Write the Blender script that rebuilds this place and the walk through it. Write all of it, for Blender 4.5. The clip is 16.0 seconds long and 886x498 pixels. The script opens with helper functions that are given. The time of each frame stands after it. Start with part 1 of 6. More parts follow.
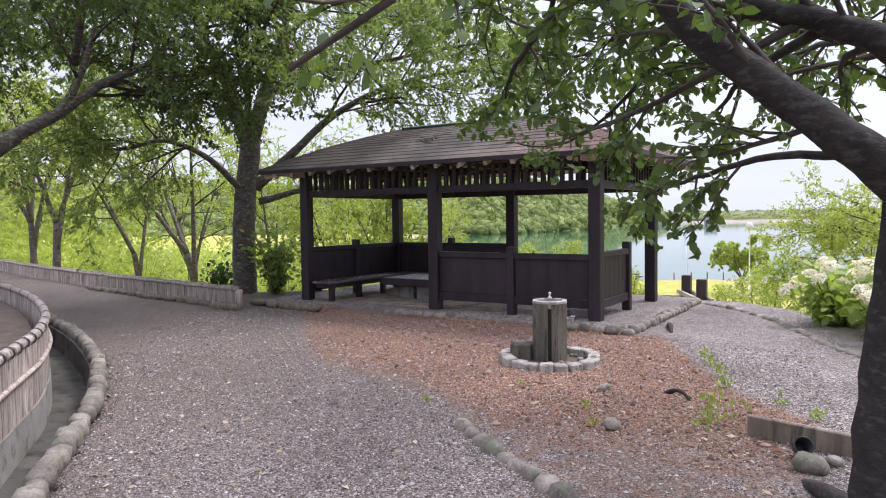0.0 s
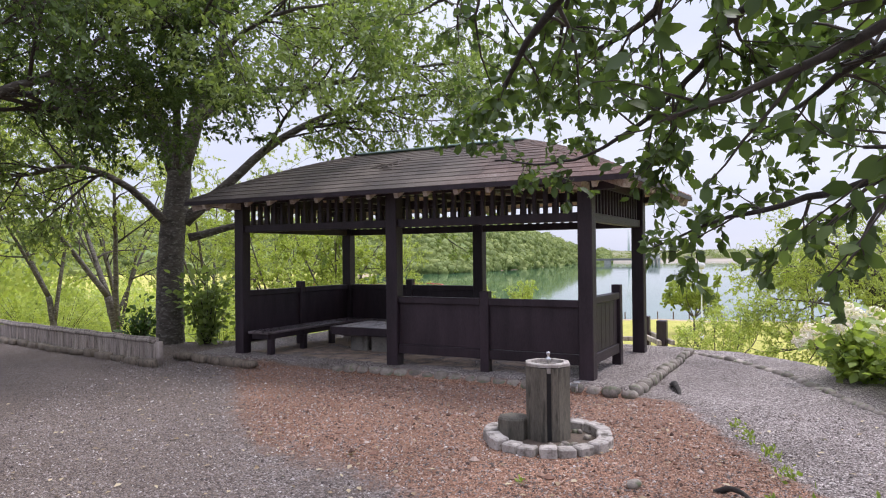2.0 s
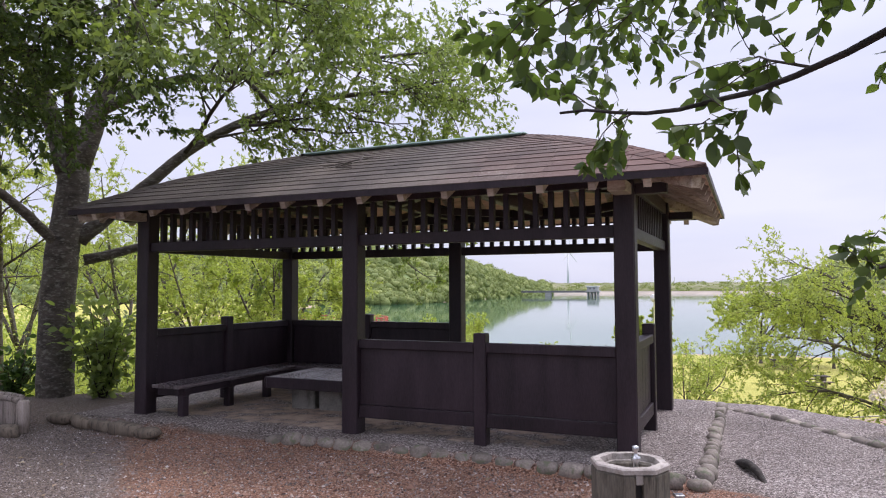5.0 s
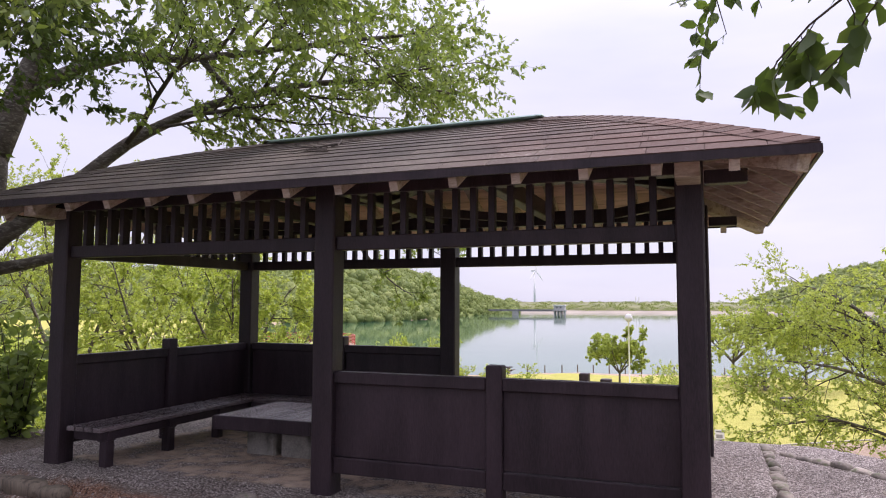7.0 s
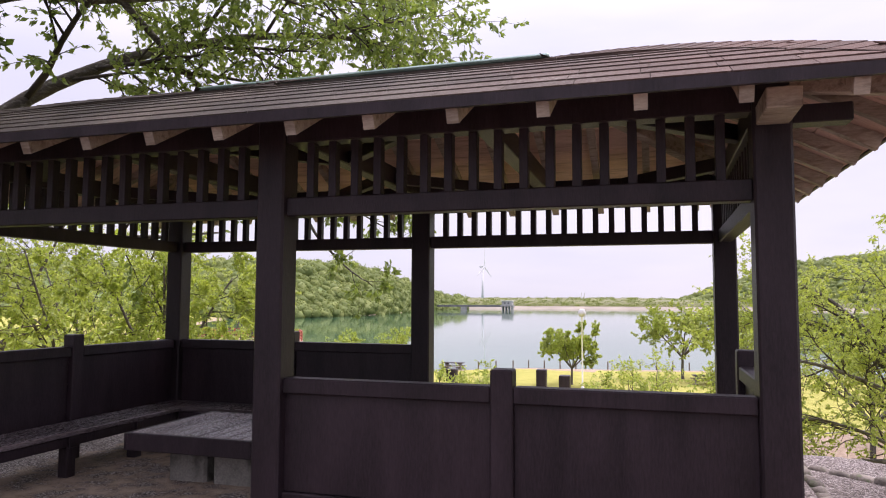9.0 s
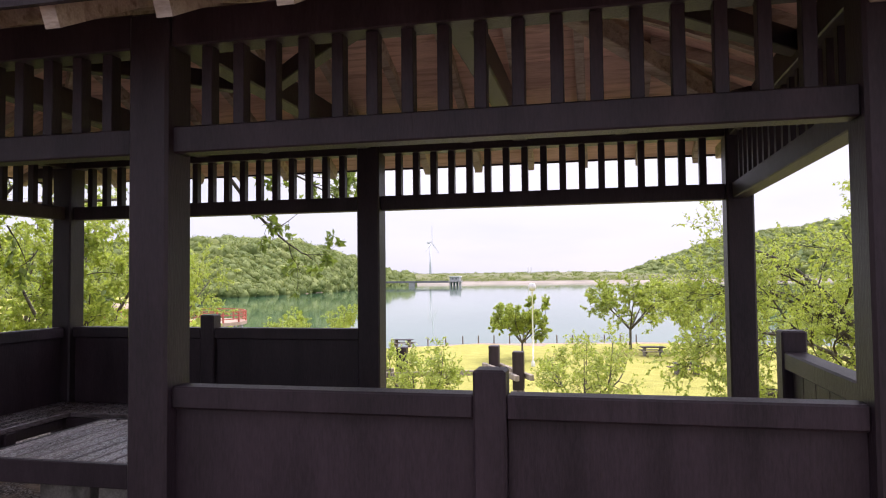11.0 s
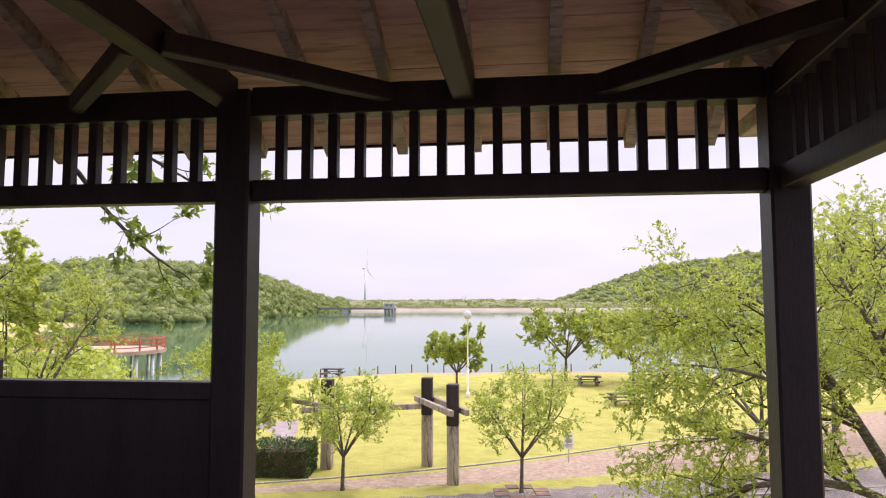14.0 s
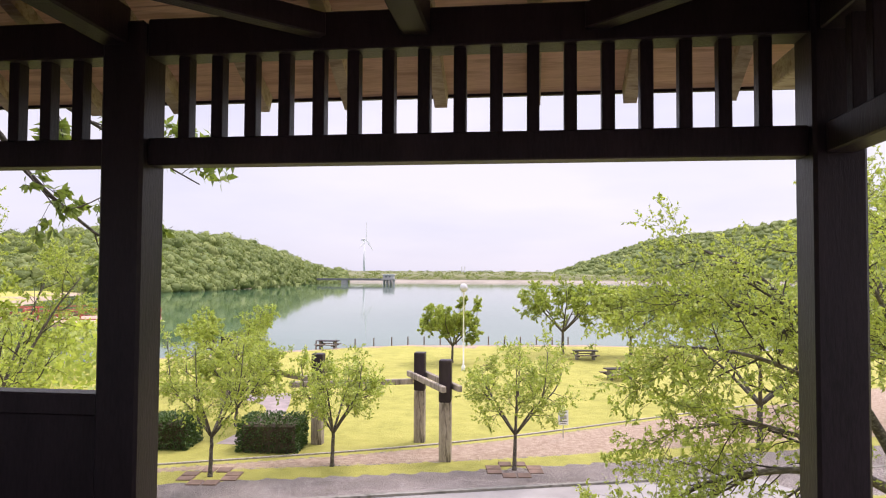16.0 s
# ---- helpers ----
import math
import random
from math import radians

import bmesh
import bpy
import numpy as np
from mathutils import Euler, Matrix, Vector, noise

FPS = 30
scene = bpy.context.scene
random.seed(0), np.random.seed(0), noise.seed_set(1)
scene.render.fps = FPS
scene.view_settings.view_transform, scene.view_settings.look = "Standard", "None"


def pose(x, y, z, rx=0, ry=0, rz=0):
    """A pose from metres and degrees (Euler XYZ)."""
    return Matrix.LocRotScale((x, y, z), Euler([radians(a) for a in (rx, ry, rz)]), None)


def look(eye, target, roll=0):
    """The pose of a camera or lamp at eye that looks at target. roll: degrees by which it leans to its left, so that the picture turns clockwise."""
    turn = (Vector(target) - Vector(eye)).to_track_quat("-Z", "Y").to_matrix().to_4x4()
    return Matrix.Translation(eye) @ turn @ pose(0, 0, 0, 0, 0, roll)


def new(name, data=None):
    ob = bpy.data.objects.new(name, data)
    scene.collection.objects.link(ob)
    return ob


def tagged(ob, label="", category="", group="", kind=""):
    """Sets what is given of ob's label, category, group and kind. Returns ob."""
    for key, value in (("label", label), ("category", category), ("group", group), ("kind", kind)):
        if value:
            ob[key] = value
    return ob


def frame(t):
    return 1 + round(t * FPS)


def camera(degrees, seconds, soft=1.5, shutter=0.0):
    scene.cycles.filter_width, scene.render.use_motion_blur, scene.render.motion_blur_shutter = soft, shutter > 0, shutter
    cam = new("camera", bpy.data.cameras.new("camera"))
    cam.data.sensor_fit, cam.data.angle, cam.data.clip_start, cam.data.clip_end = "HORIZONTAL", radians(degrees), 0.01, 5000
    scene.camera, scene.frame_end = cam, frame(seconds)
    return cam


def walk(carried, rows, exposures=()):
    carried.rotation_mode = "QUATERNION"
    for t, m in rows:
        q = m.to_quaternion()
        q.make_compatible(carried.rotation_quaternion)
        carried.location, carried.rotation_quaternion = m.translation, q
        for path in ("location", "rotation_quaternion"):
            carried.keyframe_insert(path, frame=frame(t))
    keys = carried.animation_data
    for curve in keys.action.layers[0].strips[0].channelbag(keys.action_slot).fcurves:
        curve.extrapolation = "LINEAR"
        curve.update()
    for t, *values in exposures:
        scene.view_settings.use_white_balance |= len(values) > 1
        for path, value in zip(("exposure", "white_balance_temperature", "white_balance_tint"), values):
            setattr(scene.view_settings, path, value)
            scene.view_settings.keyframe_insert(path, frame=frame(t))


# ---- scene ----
cam = camera(65.1, 16.0, soft=1.1)
METRES, EYE, TILT, LEAN, TURN = 10.8, 1.6, 0.0, 0.0, 32.9
ROWS = [
    (0.0, 0.0, 0.0, 0.0, -0.03, -2.61, 0.71),
    (0.5, -0.0032, 0.0368, 0.0011, -1.32, -1.67, 0.51),
    (1.0, -0.0087, 0.0752, 0.0024, -2.6, -0.45, 0.6),
    (1.5, -0.0106, 0.1155, 0.0019, -3.56, 0.21, 0.61),
    (2.0, -0.0164, 0.1537, 0.0002, -4.32, 0.55, 0.6),
    (2.5, -0.0235, 0.1924, 0.0007, -5.28, 1.08, 0.63),
    (3.0, -0.0259, 0.2311, 0.0008, -6.38, 1.52, 0.69),
    (3.5, -0.0302, 0.2696, -0.0015, -7.43, 1.82, 0.81),
    (4.0, -0.03, 0.308, -0.0021, -8.29, 2.27, 0.7),
    (6.5, -0.0369, 0.4917, -0.0021, -10.66, 4.23, -0.30),
    (7.0, -0.0348, 0.5274, -0.0025, -11.87, 4.57, -0.20),
    (7.5, -0.0380, 0.5623, -0.0062, -12.92, 4.41, -0.19),
    (8.0, -0.0394, 0.5915, -0.0062, -13.70, 4.10, -0.46),
    (8.5, -0.0341, 0.6225, -0.0067, -14.59, 4.30, -0.64),
    (9.0, -0.0297, 0.6522, -0.0089, -16.13, 4.23, -0.28),
    (11.5, 0.0065, 0.7875, -0.0117, -21.30, 1.97, 0.55),
    (12.0, 0.0158, 0.8162, -0.0125, -22.25, 1.92, 0.45),
    (12.5, 0.0258, 0.8442, -0.0115, -23.25, 2.26, 0.30),
    (13.0, 0.0410, 0.8682, -0.0105, -24.45, 2.60, 0.12),
    (13.5, 0.0548, 0.8873, -0.0113, -25.19, 3.37, -0.13),
    (14.0, 0.0693, 0.9091, -0.0112, -25.78, 4.44, 0.12),
    (14.5, 0.0873, 0.9283, -0.0106, -26.23, 5.01, 0.16),
    (15.0, 0.1037, 0.9433, -0.0063, -26.06, 4.84, -0.41),
    (15.5, 0.1110, 0.9546, -0.0039, -25.84, 3.57, -0.28),
    (16.0, 0.1164, 0.9625, -0.0030, -25.86, 2.09, -0.32),
]
EXPOSURES = [(0.0, 0.4, 6050, 17), (1.0, 0.36, 6050, 17), (2.0, 0.22, 6050, 18), (4.0, 0.16, 6050, 20), (7.0, 0.24, 6300, 26), (9.0, 0.27, 6450, 27), (11.5, 0.44, 6350, 24), (12.5, 0.38, 6450, 27), (14.0, 0.33, 6550, 26), (16.0, 0.29, 6500, 24)]
walk(cam, [(t, pose(0, 0, EYE, TILT, LEAN, TURN) @ pose(METRES * x, METRES * y, METRES * z, 90 + pitch, roll, yaw)) for t, x, y, z, yaw, pitch, roll in ROWS], EXPOSURES)

# ---- sky and sun: a bright overcast day ----
SUN_ELEV, SUN_AZ = 60.0, 40.0  # degrees; azimuth clockwise from +y
world = bpy.data.worlds.new("overcast_sky")
scene.world = world
world.use_nodes = True
wn, wl = world.node_tree.nodes, world.node_tree.links
wn.clear()
sky = wn.new("ShaderNodeTexSky")
sky.sky_type, sky.sun_disc = "NISHITA", False
sky.sun_elevation, sky.sun_rotation = radians(SUN_ELEV), radians(SUN_AZ)
sky_bg = wn.new("ShaderNodeBackground")
sky_bg.inputs[1].default_value = 0.1
wl.new(sky.outputs[0], sky_bg.inputs[0])
co = wn.new("ShaderNodeTexCoord")
stretch = wn.new("ShaderNodeMapping")
stretch.inputs["Scale"].default_value = (1.0, 1.0, 4.0)
wl.new(co.outputs["Generated"], stretch.inputs[0])
puffs = wn.new("ShaderNodeTexNoise")
puffs.inputs["Scale"].default_value, puffs.inputs["Detail"].default_value = 1.6, 5.0
wl.new(stretch.outputs[0], puffs.inputs["Vector"])
cloud = wn.new("ShaderNodeValToRGB")
cloud.color_ramp.elements[0].position, cloud.color_ramp.elements[0].color = 0.32, (0.69, 0.735, 0.87, 1)
cloud.color_ramp.elements[1].position, cloud.color_ramp.elements[1].color = 0.68, (0.93, 0.945, 1.0, 1)
wl.new(puffs.outputs[0], cloud.inputs[0])
cloud_bg = wn.new("ShaderNodeBackground")
wl.new(cloud.outputs[0], cloud_bg.inputs[0])
# an overcast sky is brightest overhead
height = wn.new("ShaderNodeSeparateXYZ")
wl.new(co.outputs["Generated"], height.inputs[0])
rise = wn.new("ShaderNodeMapRange")
rise.interpolation_type = "SMOOTHSTEP"
for k, v in zip(("From Min", "From Max", "To Min", "To Max"), (0.2, 1.0, 0.86, 2.6)):
    rise.inputs[k].default_value = v
wl.new(height.outputs[2], rise.inputs["Value"])
wl.new(rise.outputs[0], cloud_bg.inputs[1])
cover = wn.new("ShaderNodeMixShader")
cover.inputs[0].default_value = 0.88
wl.new(sky_bg.outputs[0], cover.inputs[1])
wl.new(cloud_bg.outputs[0], cover.inputs[2])
wout = wn.new("ShaderNodeOutputWorld")
wl.new(cover.outputs[0], wout.inputs[0])

sun = new("sun", bpy.data.lights.new("sun", "SUN"))
sun.data.energy, sun.data.angle, sun.data.color = 2.6, radians(20), (1.0, 0.95, 0.86)
_az, _el = radians(SUN_AZ), radians(SUN_ELEV)
_to_sun = Vector((math.sin(_az) * math.cos(_el), math.cos(_az) * math.cos(_el), math.sin(_el)))
sun.matrix_world = look(_to_sun * 50, (0, 0, 0))


# ---- materials ----
def nodes_of(name):
    m = bpy.data.materials.new(name)
    m.use_nodes = True
    nt = m.node_tree
    return m, nt.nodes, nt.links, nt.nodes["Principled BSDF"]


def ramp(nodes, stops):
    r = nodes.new("ShaderNodeValToRGB")
    el = r.color_ramp.elements
    while len(el) < len(stops):
        el.new(0.5)
    for e, (p, c) in zip(el, stops):
        e.position, e.color = p, (*c, 1)
    return r


def noise_tex(nodes, links, vec, scale, detail=4.0, rough=0.55):
    n = nodes.new("ShaderNodeTexNoise")
    n.inputs["Scale"].default_value, n.inputs["Detail"].default_value, n.inputs["Roughness"].default_value = scale, detail, rough
    links.new(vec, n.inputs["Vector"])
    return n


def mapped(nodes, links, src, scale):
    m = nodes.new("ShaderNodeMapping")
    m.inputs["Scale"].default_value = scale
    links.new(src, m.inputs[0])
    return m.outputs[0]


def mixc(nodes, links, fac, a, b, mode="MIX"):
    m = nodes.new("ShaderNodeMix")
    m.data_type, m.blend_type = "RGBA", mode
    for sock, v in ((m.inputs[0], fac), (m.inputs[6], a), (m.inputs[7], b)):
        if hasattr(v, "links"):
            links.new(v, sock)
        elif isinstance(v, tuple):
            sock.default_value = (*v, 1)
        else:
            sock.default_value = v
    return m.outputs[2]


def math_node(nodes, links, op, a, b=0.0, clamp=False):
    m = nodes.new("ShaderNodeMath")
    m.operation, m.use_clamp = op, clamp
    for sock, v in ((m.inputs[0], a), (m.inputs[1], b)):
        if hasattr(v, "links"):
            links.new(v, sock)
        else:
            sock.default_value = v
    return m.outputs[0]


def bump(nodes, links, bsdf, height, strength, dist=0.01):
    b = nodes.new("ShaderNodeBump")
    b.inputs["Strength"].default_value, b.inputs["Distance"].default_value = strength, dist
    links.new(height, b.inputs["Height"])
    links.new(b.outputs[0], bsdf.inputs["Normal"])


def surface(name, dark, light, big=1.5, fine=40.0, rough=0.8, relief=0.3, stretch=(1, 1, 1), metal=0.0, spot=None, local=True, vary=0.25, spec=0.5):
    """A two-scale surface: broad blotches, fine grain, an optional stain colour, and a brightness that varies from piece to piece."""
    m, n, l, b = nodes_of(name)
    co = n.new("ShaderNodeTexCoord").outputs["Object"] if local else n.new("ShaderNodeNewGeometry").outputs["Position"]
    v = mapped(n, l, co, stretch)
    broad, grain = noise_tex(n, l, v, big), noise_tex(n, l, v, fine, 6.0, 0.65)
    mixed = math_node(n, l, "ADD", math_node(n, l, "MULTIPLY", broad.outputs[0], 0.55), math_node(n, l, "MULTIPLY", grain.outputs[0], 0.45))
    col = ramp(n, [(0.36, dark), (0.64, light)])
    l.new(mixed, col.inputs[0])
    out = col.outputs[0]
    if spot:
        s = noise_tex(n, l, v, big * 2.7, 5.0)
        f = ramp(n, [(0.52, (0, 0, 0)), (0.66, (1, 1, 1))])
        l.new(s.outputs[0], f.inputs[0])
        out = mixc(n, l, f.outputs[0], out, spot)
    info = n.new("ShaderNodeObjectInfo")
    k = math_node(n, l, "ADD", math_node(n, l, "MULTIPLY", info.outputs["Random"], vary), 1 - vary / 2)
    hsv = n.new("ShaderNodeHueSaturation")
    l.new(k, hsv.inputs["Value"])
    l.new(out, hsv.inputs["Color"])
    l.new(hsv.outputs[0], b.inputs["Base Color"])
    rr = math_node(n, l, "ADD", math_node(n, l, "MULTIPLY", grain.outputs[0], 0.25), rough - 0.12)
    l.new(rr, b.inputs["Roughness"])
    b.inputs["Metallic"].default_value = metal
    b.inputs["Specular IOR Level"].default_value = spec
    bump(n, l, b, grain.outputs[0], relief, 0.006)
    return m


def leaf_material(name, dark, mid, light, glow=0.45, spec=0.4):
    """Thin leaves that let part of the light through; the hue varies from leaf to leaf."""
    m, n, l, b = nodes_of(name)
    geo = n.new("ShaderNodeNewGeometry")
    c = ramp(n, [(0.0, dark), (0.55, mid), (1.0, light)])
    l.new(geo.outputs["Random Per Island"], c.inputs[0])
    broad = noise_tex(n, l, geo.outputs["Position"], 0.8, 2.0)
    tone = mixc(n, l, math_node(n, l, "MULTIPLY", broad.outputs[0], 0.5), c.outputs[0], light)
    l.new(tone, b.inputs["Base Color"])
    b.inputs["Roughness"].default_value = 0.5
    b.inputs["Specular IOR Level"].default_value = spec
    tr = n.new("ShaderNodeBsdfTranslucent")
    warm = mixc(n, l, 1.0, tone, (1.25, 1.3, 0.55), "MULTIPLY")
    l.new(warm, tr.inputs[0])
    mx = n.new("ShaderNodeMixShader")
    mx.inputs[0].default_value = glow
    l.new(b.outputs[0], mx.inputs[1])
    l.new(tr.outputs[0], mx.inputs[2])
    l.new(mx.outputs[0], n["Material Output"].inputs[0])
    return m


def ground_material():
    """Loose gravel, with red laterite soil, lawn, and bare earth laid over it by the sheet's cover attribute."""
    m, n, l, b = nodes_of("ground_cover")
    pos = n.new("ShaderNodeNewGeometry").outputs["Position"]
    att = n.new("ShaderNodeVertexColor")
    att.layer_name = "cover"
    sep = n.new("ShaderNodeSeparateColor")
    l.new(att.outputs[0], sep.inputs[0])
    cell = n.new("ShaderNodeTexVoronoi")
    cell.inputs["Scale"].default_value = 92.0
    l.new(pos, cell.inputs["Vector"])
    csep = n.new("ShaderNodeSeparateColor")
    l.new(cell.outputs["Color"], csep.inputs[0])
    big, mid, fine = noise_tex(n, l, pos, 0.6, 4.0), noise_tex(n, l, pos, 5.0, 5.0), noise_tex(n, l, pos, 120.0, 3.0)
    stone = ramp(n, [(0.0, (0.042, 0.034, 0.031)), (0.35, (0.17, 0.145, 0.135)), (0.75, (0.34, 0.295, 0.28)), (1.0, (0.68, 0.63, 0.60))])
    l.new(csep.outputs[0], stone.inputs[0])
    red = ramp(n, [(0.0, (0.07, 0.037, 0.027)), (0.5, (0.29, 0.155, 0.102)), (0.85, (0.43, 0.25, 0.17)), (1.0, (0.56, 0.44, 0.37))])
    l.new(csep.outputs[1], red.inputs[0])
    jag = math_node(n, l, "MULTIPLY", math_node(n, l, "SUBTRACT", mid.outputs[0], 0.5), 1.1)

    def mask(sock, lo=0.38, hi=0.62):
        f = ramp(n, [(lo, (0, 0, 0)), (hi, (1, 1, 1))])
        l.new(math_node(n, l, "ADD", sock, jag), f.inputs[0])
        return f.outputs[0]

    c = mixc(n, l, mask(sep.outputs[0], 0.22, 0.62), stone.outputs[0], red.outputs[0])
    damp = ramp(n, [(0.35, (0.72, 0.70, 0.68)), (0.65, (1.1, 1.08, 1.06))])
    l.new(big.outputs[0], damp.inputs[0])
    c = mixc(n, l, 1.0, c, damp.outputs[0], "MULTIPLY")
    # brown leaf mould that also darkens the gravel for tree shade
    mould_shade = ramp(n, [(0.0, (0.035, 0.026, 0.02)), (0.6, (0.13, 0.095, 0.072)), (1.0, (0.27, 0.20, 0.15))])
    l.new(csep.outputs[2], mould_shade.inputs[0])
    c = mixc(n, l, math_node(n, l, "MULTIPLY", math_node(n, l, "ADD", att.outputs["Alpha"], jag, True), 0.62), c, mould_shade.outputs[0])
    earth = ramp(n, [(0.3, (0.30, 0.21, 0.15)), (0.7, (0.48, 0.37, 0.28))])
    l.new(mid.outputs[0], earth.inputs[0])
    c = mixc(n, l, mask(sep.outputs[2]), c, earth.outputs[0])
    turf = ramp(n, [(0.25, (0.28, 0.285, 0.06)), (0.5, (0.44, 0.41, 0.095)), (0.78, (0.56, 0.505, 0.14))])
    blades = noise_tex(n, l, pos, 1.1, 6.0, 0.7)
    l.new(blades.outputs[0], turf.inputs[0])
    streak = mixc(n, l, math_node(n, l, "MULTIPLY", fine.outputs[0], 0.5), turf.outputs[0], (0.22, 0.23, 0.06))
    c = mixc(n, l, mask(sep.outputs[1]), c, streak)
    l.new(c, b.inputs["Base Color"])
    b.inputs["Roughness"].default_value = 0.92
    b.inputs["Specular IOR Level"].default_value = 0.25
    hgt = math_node(n, l, "ADD", math_node(n, l, "MULTIPLY", cell.outputs["Distance"], -1.0), math_node(n, l, "MULTIPLY", fine.outputs[0], 0.4))
    bump(n, l, b, hgt, 1.0, 0.014)
    return m


def shingle_material():
    """Brown asphalt shingles, rust-red with age towards the lake end, flecked with pale lichen."""
    m, n, l, b = nodes_of("asphalt_shingle")
    pos = n.new("ShaderNodeNewGeometry").outputs["Position"]
    info = n.new("ShaderNodeObjectInfo")
    broad, grain = noise_tex(n, l, pos, 1.3), noise_tex(n, l, pos, 130.0, 6.0, 0.65)
    base = ramp(n, [(0.36, (0.034, 0.027, 0.023)), (0.64, (0.105, 0.084, 0.068))])
    l.new(math_node(n, l, "ADD", math_node(n, l, "MULTIPLY", broad.outputs[0], 0.5), math_node(n, l, "MULTIPLY", grain.outputs[0], 0.5)), base.inputs[0])
    sep = n.new("ShaderNodeSeparateXYZ")
    l.new(pos, sep.inputs[0])
    east = math_node(n, l, "MULTIPLY", math_node(n, l, "ADD", sep.outputs[0], 5.9), 0.28)
    age = ramp(n, [(0.45, (0, 0, 0)), (0.95, (0.75, 0.75, 0.75))])
    l.new(math_node(n, l, "ADD", east, math_node(n, l, "MULTIPLY", noise_tex(n, l, pos, 0.9, 5.0).outputs[0], 0.6), True), age.inputs[0])
    c = mixc(n, l, age.outputs[0], base.outputs[0], (0.125, 0.064, 0.05))
    long_pos = mapped(n, l, pos, (1.0, 2.5, 2.5))
    lichen = ramp(n, [(0.60, (0, 0, 0)), (0.70, (0.65, 0.65, 0.65))])
    l.new(math_node(n, l, "ADD", noise_tex(n, l, long_pos, 34.0, 4.0, 0.7).outputs[0], math_node(n, l, "MULTIPLY", math_node(n, l, "SUBTRACT", noise_tex(n, l, pos, 1.7, 3.0).outputs[0], 0.55), 0.5)), lichen.inputs[0])
    c = mixc(n, l, lichen.outputs[0], c, (0.27, 0.235, 0.205))
    hsv = n.new("ShaderNodeHueSaturation")
    l.new(math_node(n, l, "ADD", math_node(n, l, "MULTIPLY", info.outputs["Random"], 0.45), 0.78), hsv.inputs["Value"])
    l.new(c, hsv.inputs["Color"])
    l.new(hsv.outputs[0], b.inputs["Base Color"])
    b.inputs["Roughness"].default_value = 0.88
    bump(n, l, b, grain.outputs[0], 0.7, 0.006)
    return m


def water_material():
    m, n, l, b = nodes_of("lake_water")
    pos = n.new("ShaderNodeNewGeometry").outputs["Position"]
    v = mapped(n, l, pos, (0.35, 1.0, 1.0))
    r1, r2 = noise_tex(n, l, v, 0.9, 4.0), noise_tex(n, l, v, 0.02, 3.0)
    c = ramp(n, [(0.35, (0.035, 0.10, 0.05)), (0.65, (0.055, 0.13, 0.085))])
    l.new(r2.outputs[0], c.inputs[0])
    l.new(c.outputs[0], b.inputs["Base Color"])
    b.inputs["Roughness"].default_value = 0.05
    b.inputs["IOR"].default_value = 1.33
    bump(n, l, b, r1.outputs[0], 0.02, 0.06)
    return m


M_DARK = surface("dark_stained_timber", (0.0125, 0.0078, 0.010), (0.038, 0.0245, 0.031), 2.0, 30.0, 0.46, 0.35, (3, 3, 0.6), vary=0.3, spec=0.3)
M_RAFTER = surface("weathered_rafter_wood", (0.27, 0.215, 0.175), (0.54, 0.46, 0.385), 2.2, 26.0, 0.75, 0.3, (1, 4, 4), spot=(0.24, 0.18, 0.14))
M_BOARD = surface("bare_roof_boarding", (0.54, 0.345, 0.275), (0.80, 0.57, 0.47), 1.6, 22.0, 0.8, 0.25, (0.5, 6, 4), spot=(0.46, 0.30, 0.23), vary=0.2)
M_SHINGLE = shingle_material()
M_COPPER = surface("verdigris_ridge_metal", (0.16, 0.25, 0.22), (0.30, 0.40, 0.36), 3.0, 40.0, 0.55, 0.15, metal=0.3)
M_STONE = surface("river_stone", (0.085, 0.07, 0.058), (0.31, 0.265, 0.225), 5.0, 60.0, 0.85, 0.5, spot=(0.12, 0.13, 0.075), local=False, vary=0.5)
M_CONC = surface("weathered_concrete", (0.13, 0.12, 0.105), (0.30, 0.28, 0.25), 2.0, 70.0, 0.9, 0.4, spot=(0.09, 0.085, 0.07), local=False)
M_PALECONC = surface("pale_cut_stone", (0.20, 0.175, 0.155), (0.45, 0.41, 0.375), 6.0, 80.0, 0.85, 0.5, spot=(0.15, 0.13, 0.11), local=False, vary=0.35)
M_GREYWOOD = surface("silvered_timber", (0.085, 0.066, 0.048), (0.23, 0.185, 0.14), 2.0, 34.0, 0.85, 0.5, (4, 4, 0.5), spot=(0.07, 0.055, 0.04))
M_BAMBOO = surface("weathered_bamboo", (0.21, 0.165, 0.135), (0.50, 0.425, 0.375), 2.5, 40.0, 0.7, 0.35, (4, 4, 0.5), spot=(0.12, 0.10, 0.075), local=False, vary=0.5)
# one cherry bark in two tones; M_BARK has the near trunk's shade in its colour
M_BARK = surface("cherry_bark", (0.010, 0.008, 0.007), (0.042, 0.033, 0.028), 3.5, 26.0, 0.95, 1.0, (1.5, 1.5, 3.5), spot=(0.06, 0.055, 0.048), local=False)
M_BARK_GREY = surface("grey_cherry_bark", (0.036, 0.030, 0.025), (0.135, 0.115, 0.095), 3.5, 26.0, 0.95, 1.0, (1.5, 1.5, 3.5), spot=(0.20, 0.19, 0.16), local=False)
M_TWIG = surface("thin_twig_bark", (0.03, 0.024, 0.02), (0.085, 0.066, 0.052), 6.0, 60.0, 0.9, 0.4, local=False)
M_CHROME = surface("dulled_chrome", (0.42, 0.42, 0.43), (0.66, 0.66, 0.67), 8.0, 60.0, 0.3, 0.05, metal=1.0)
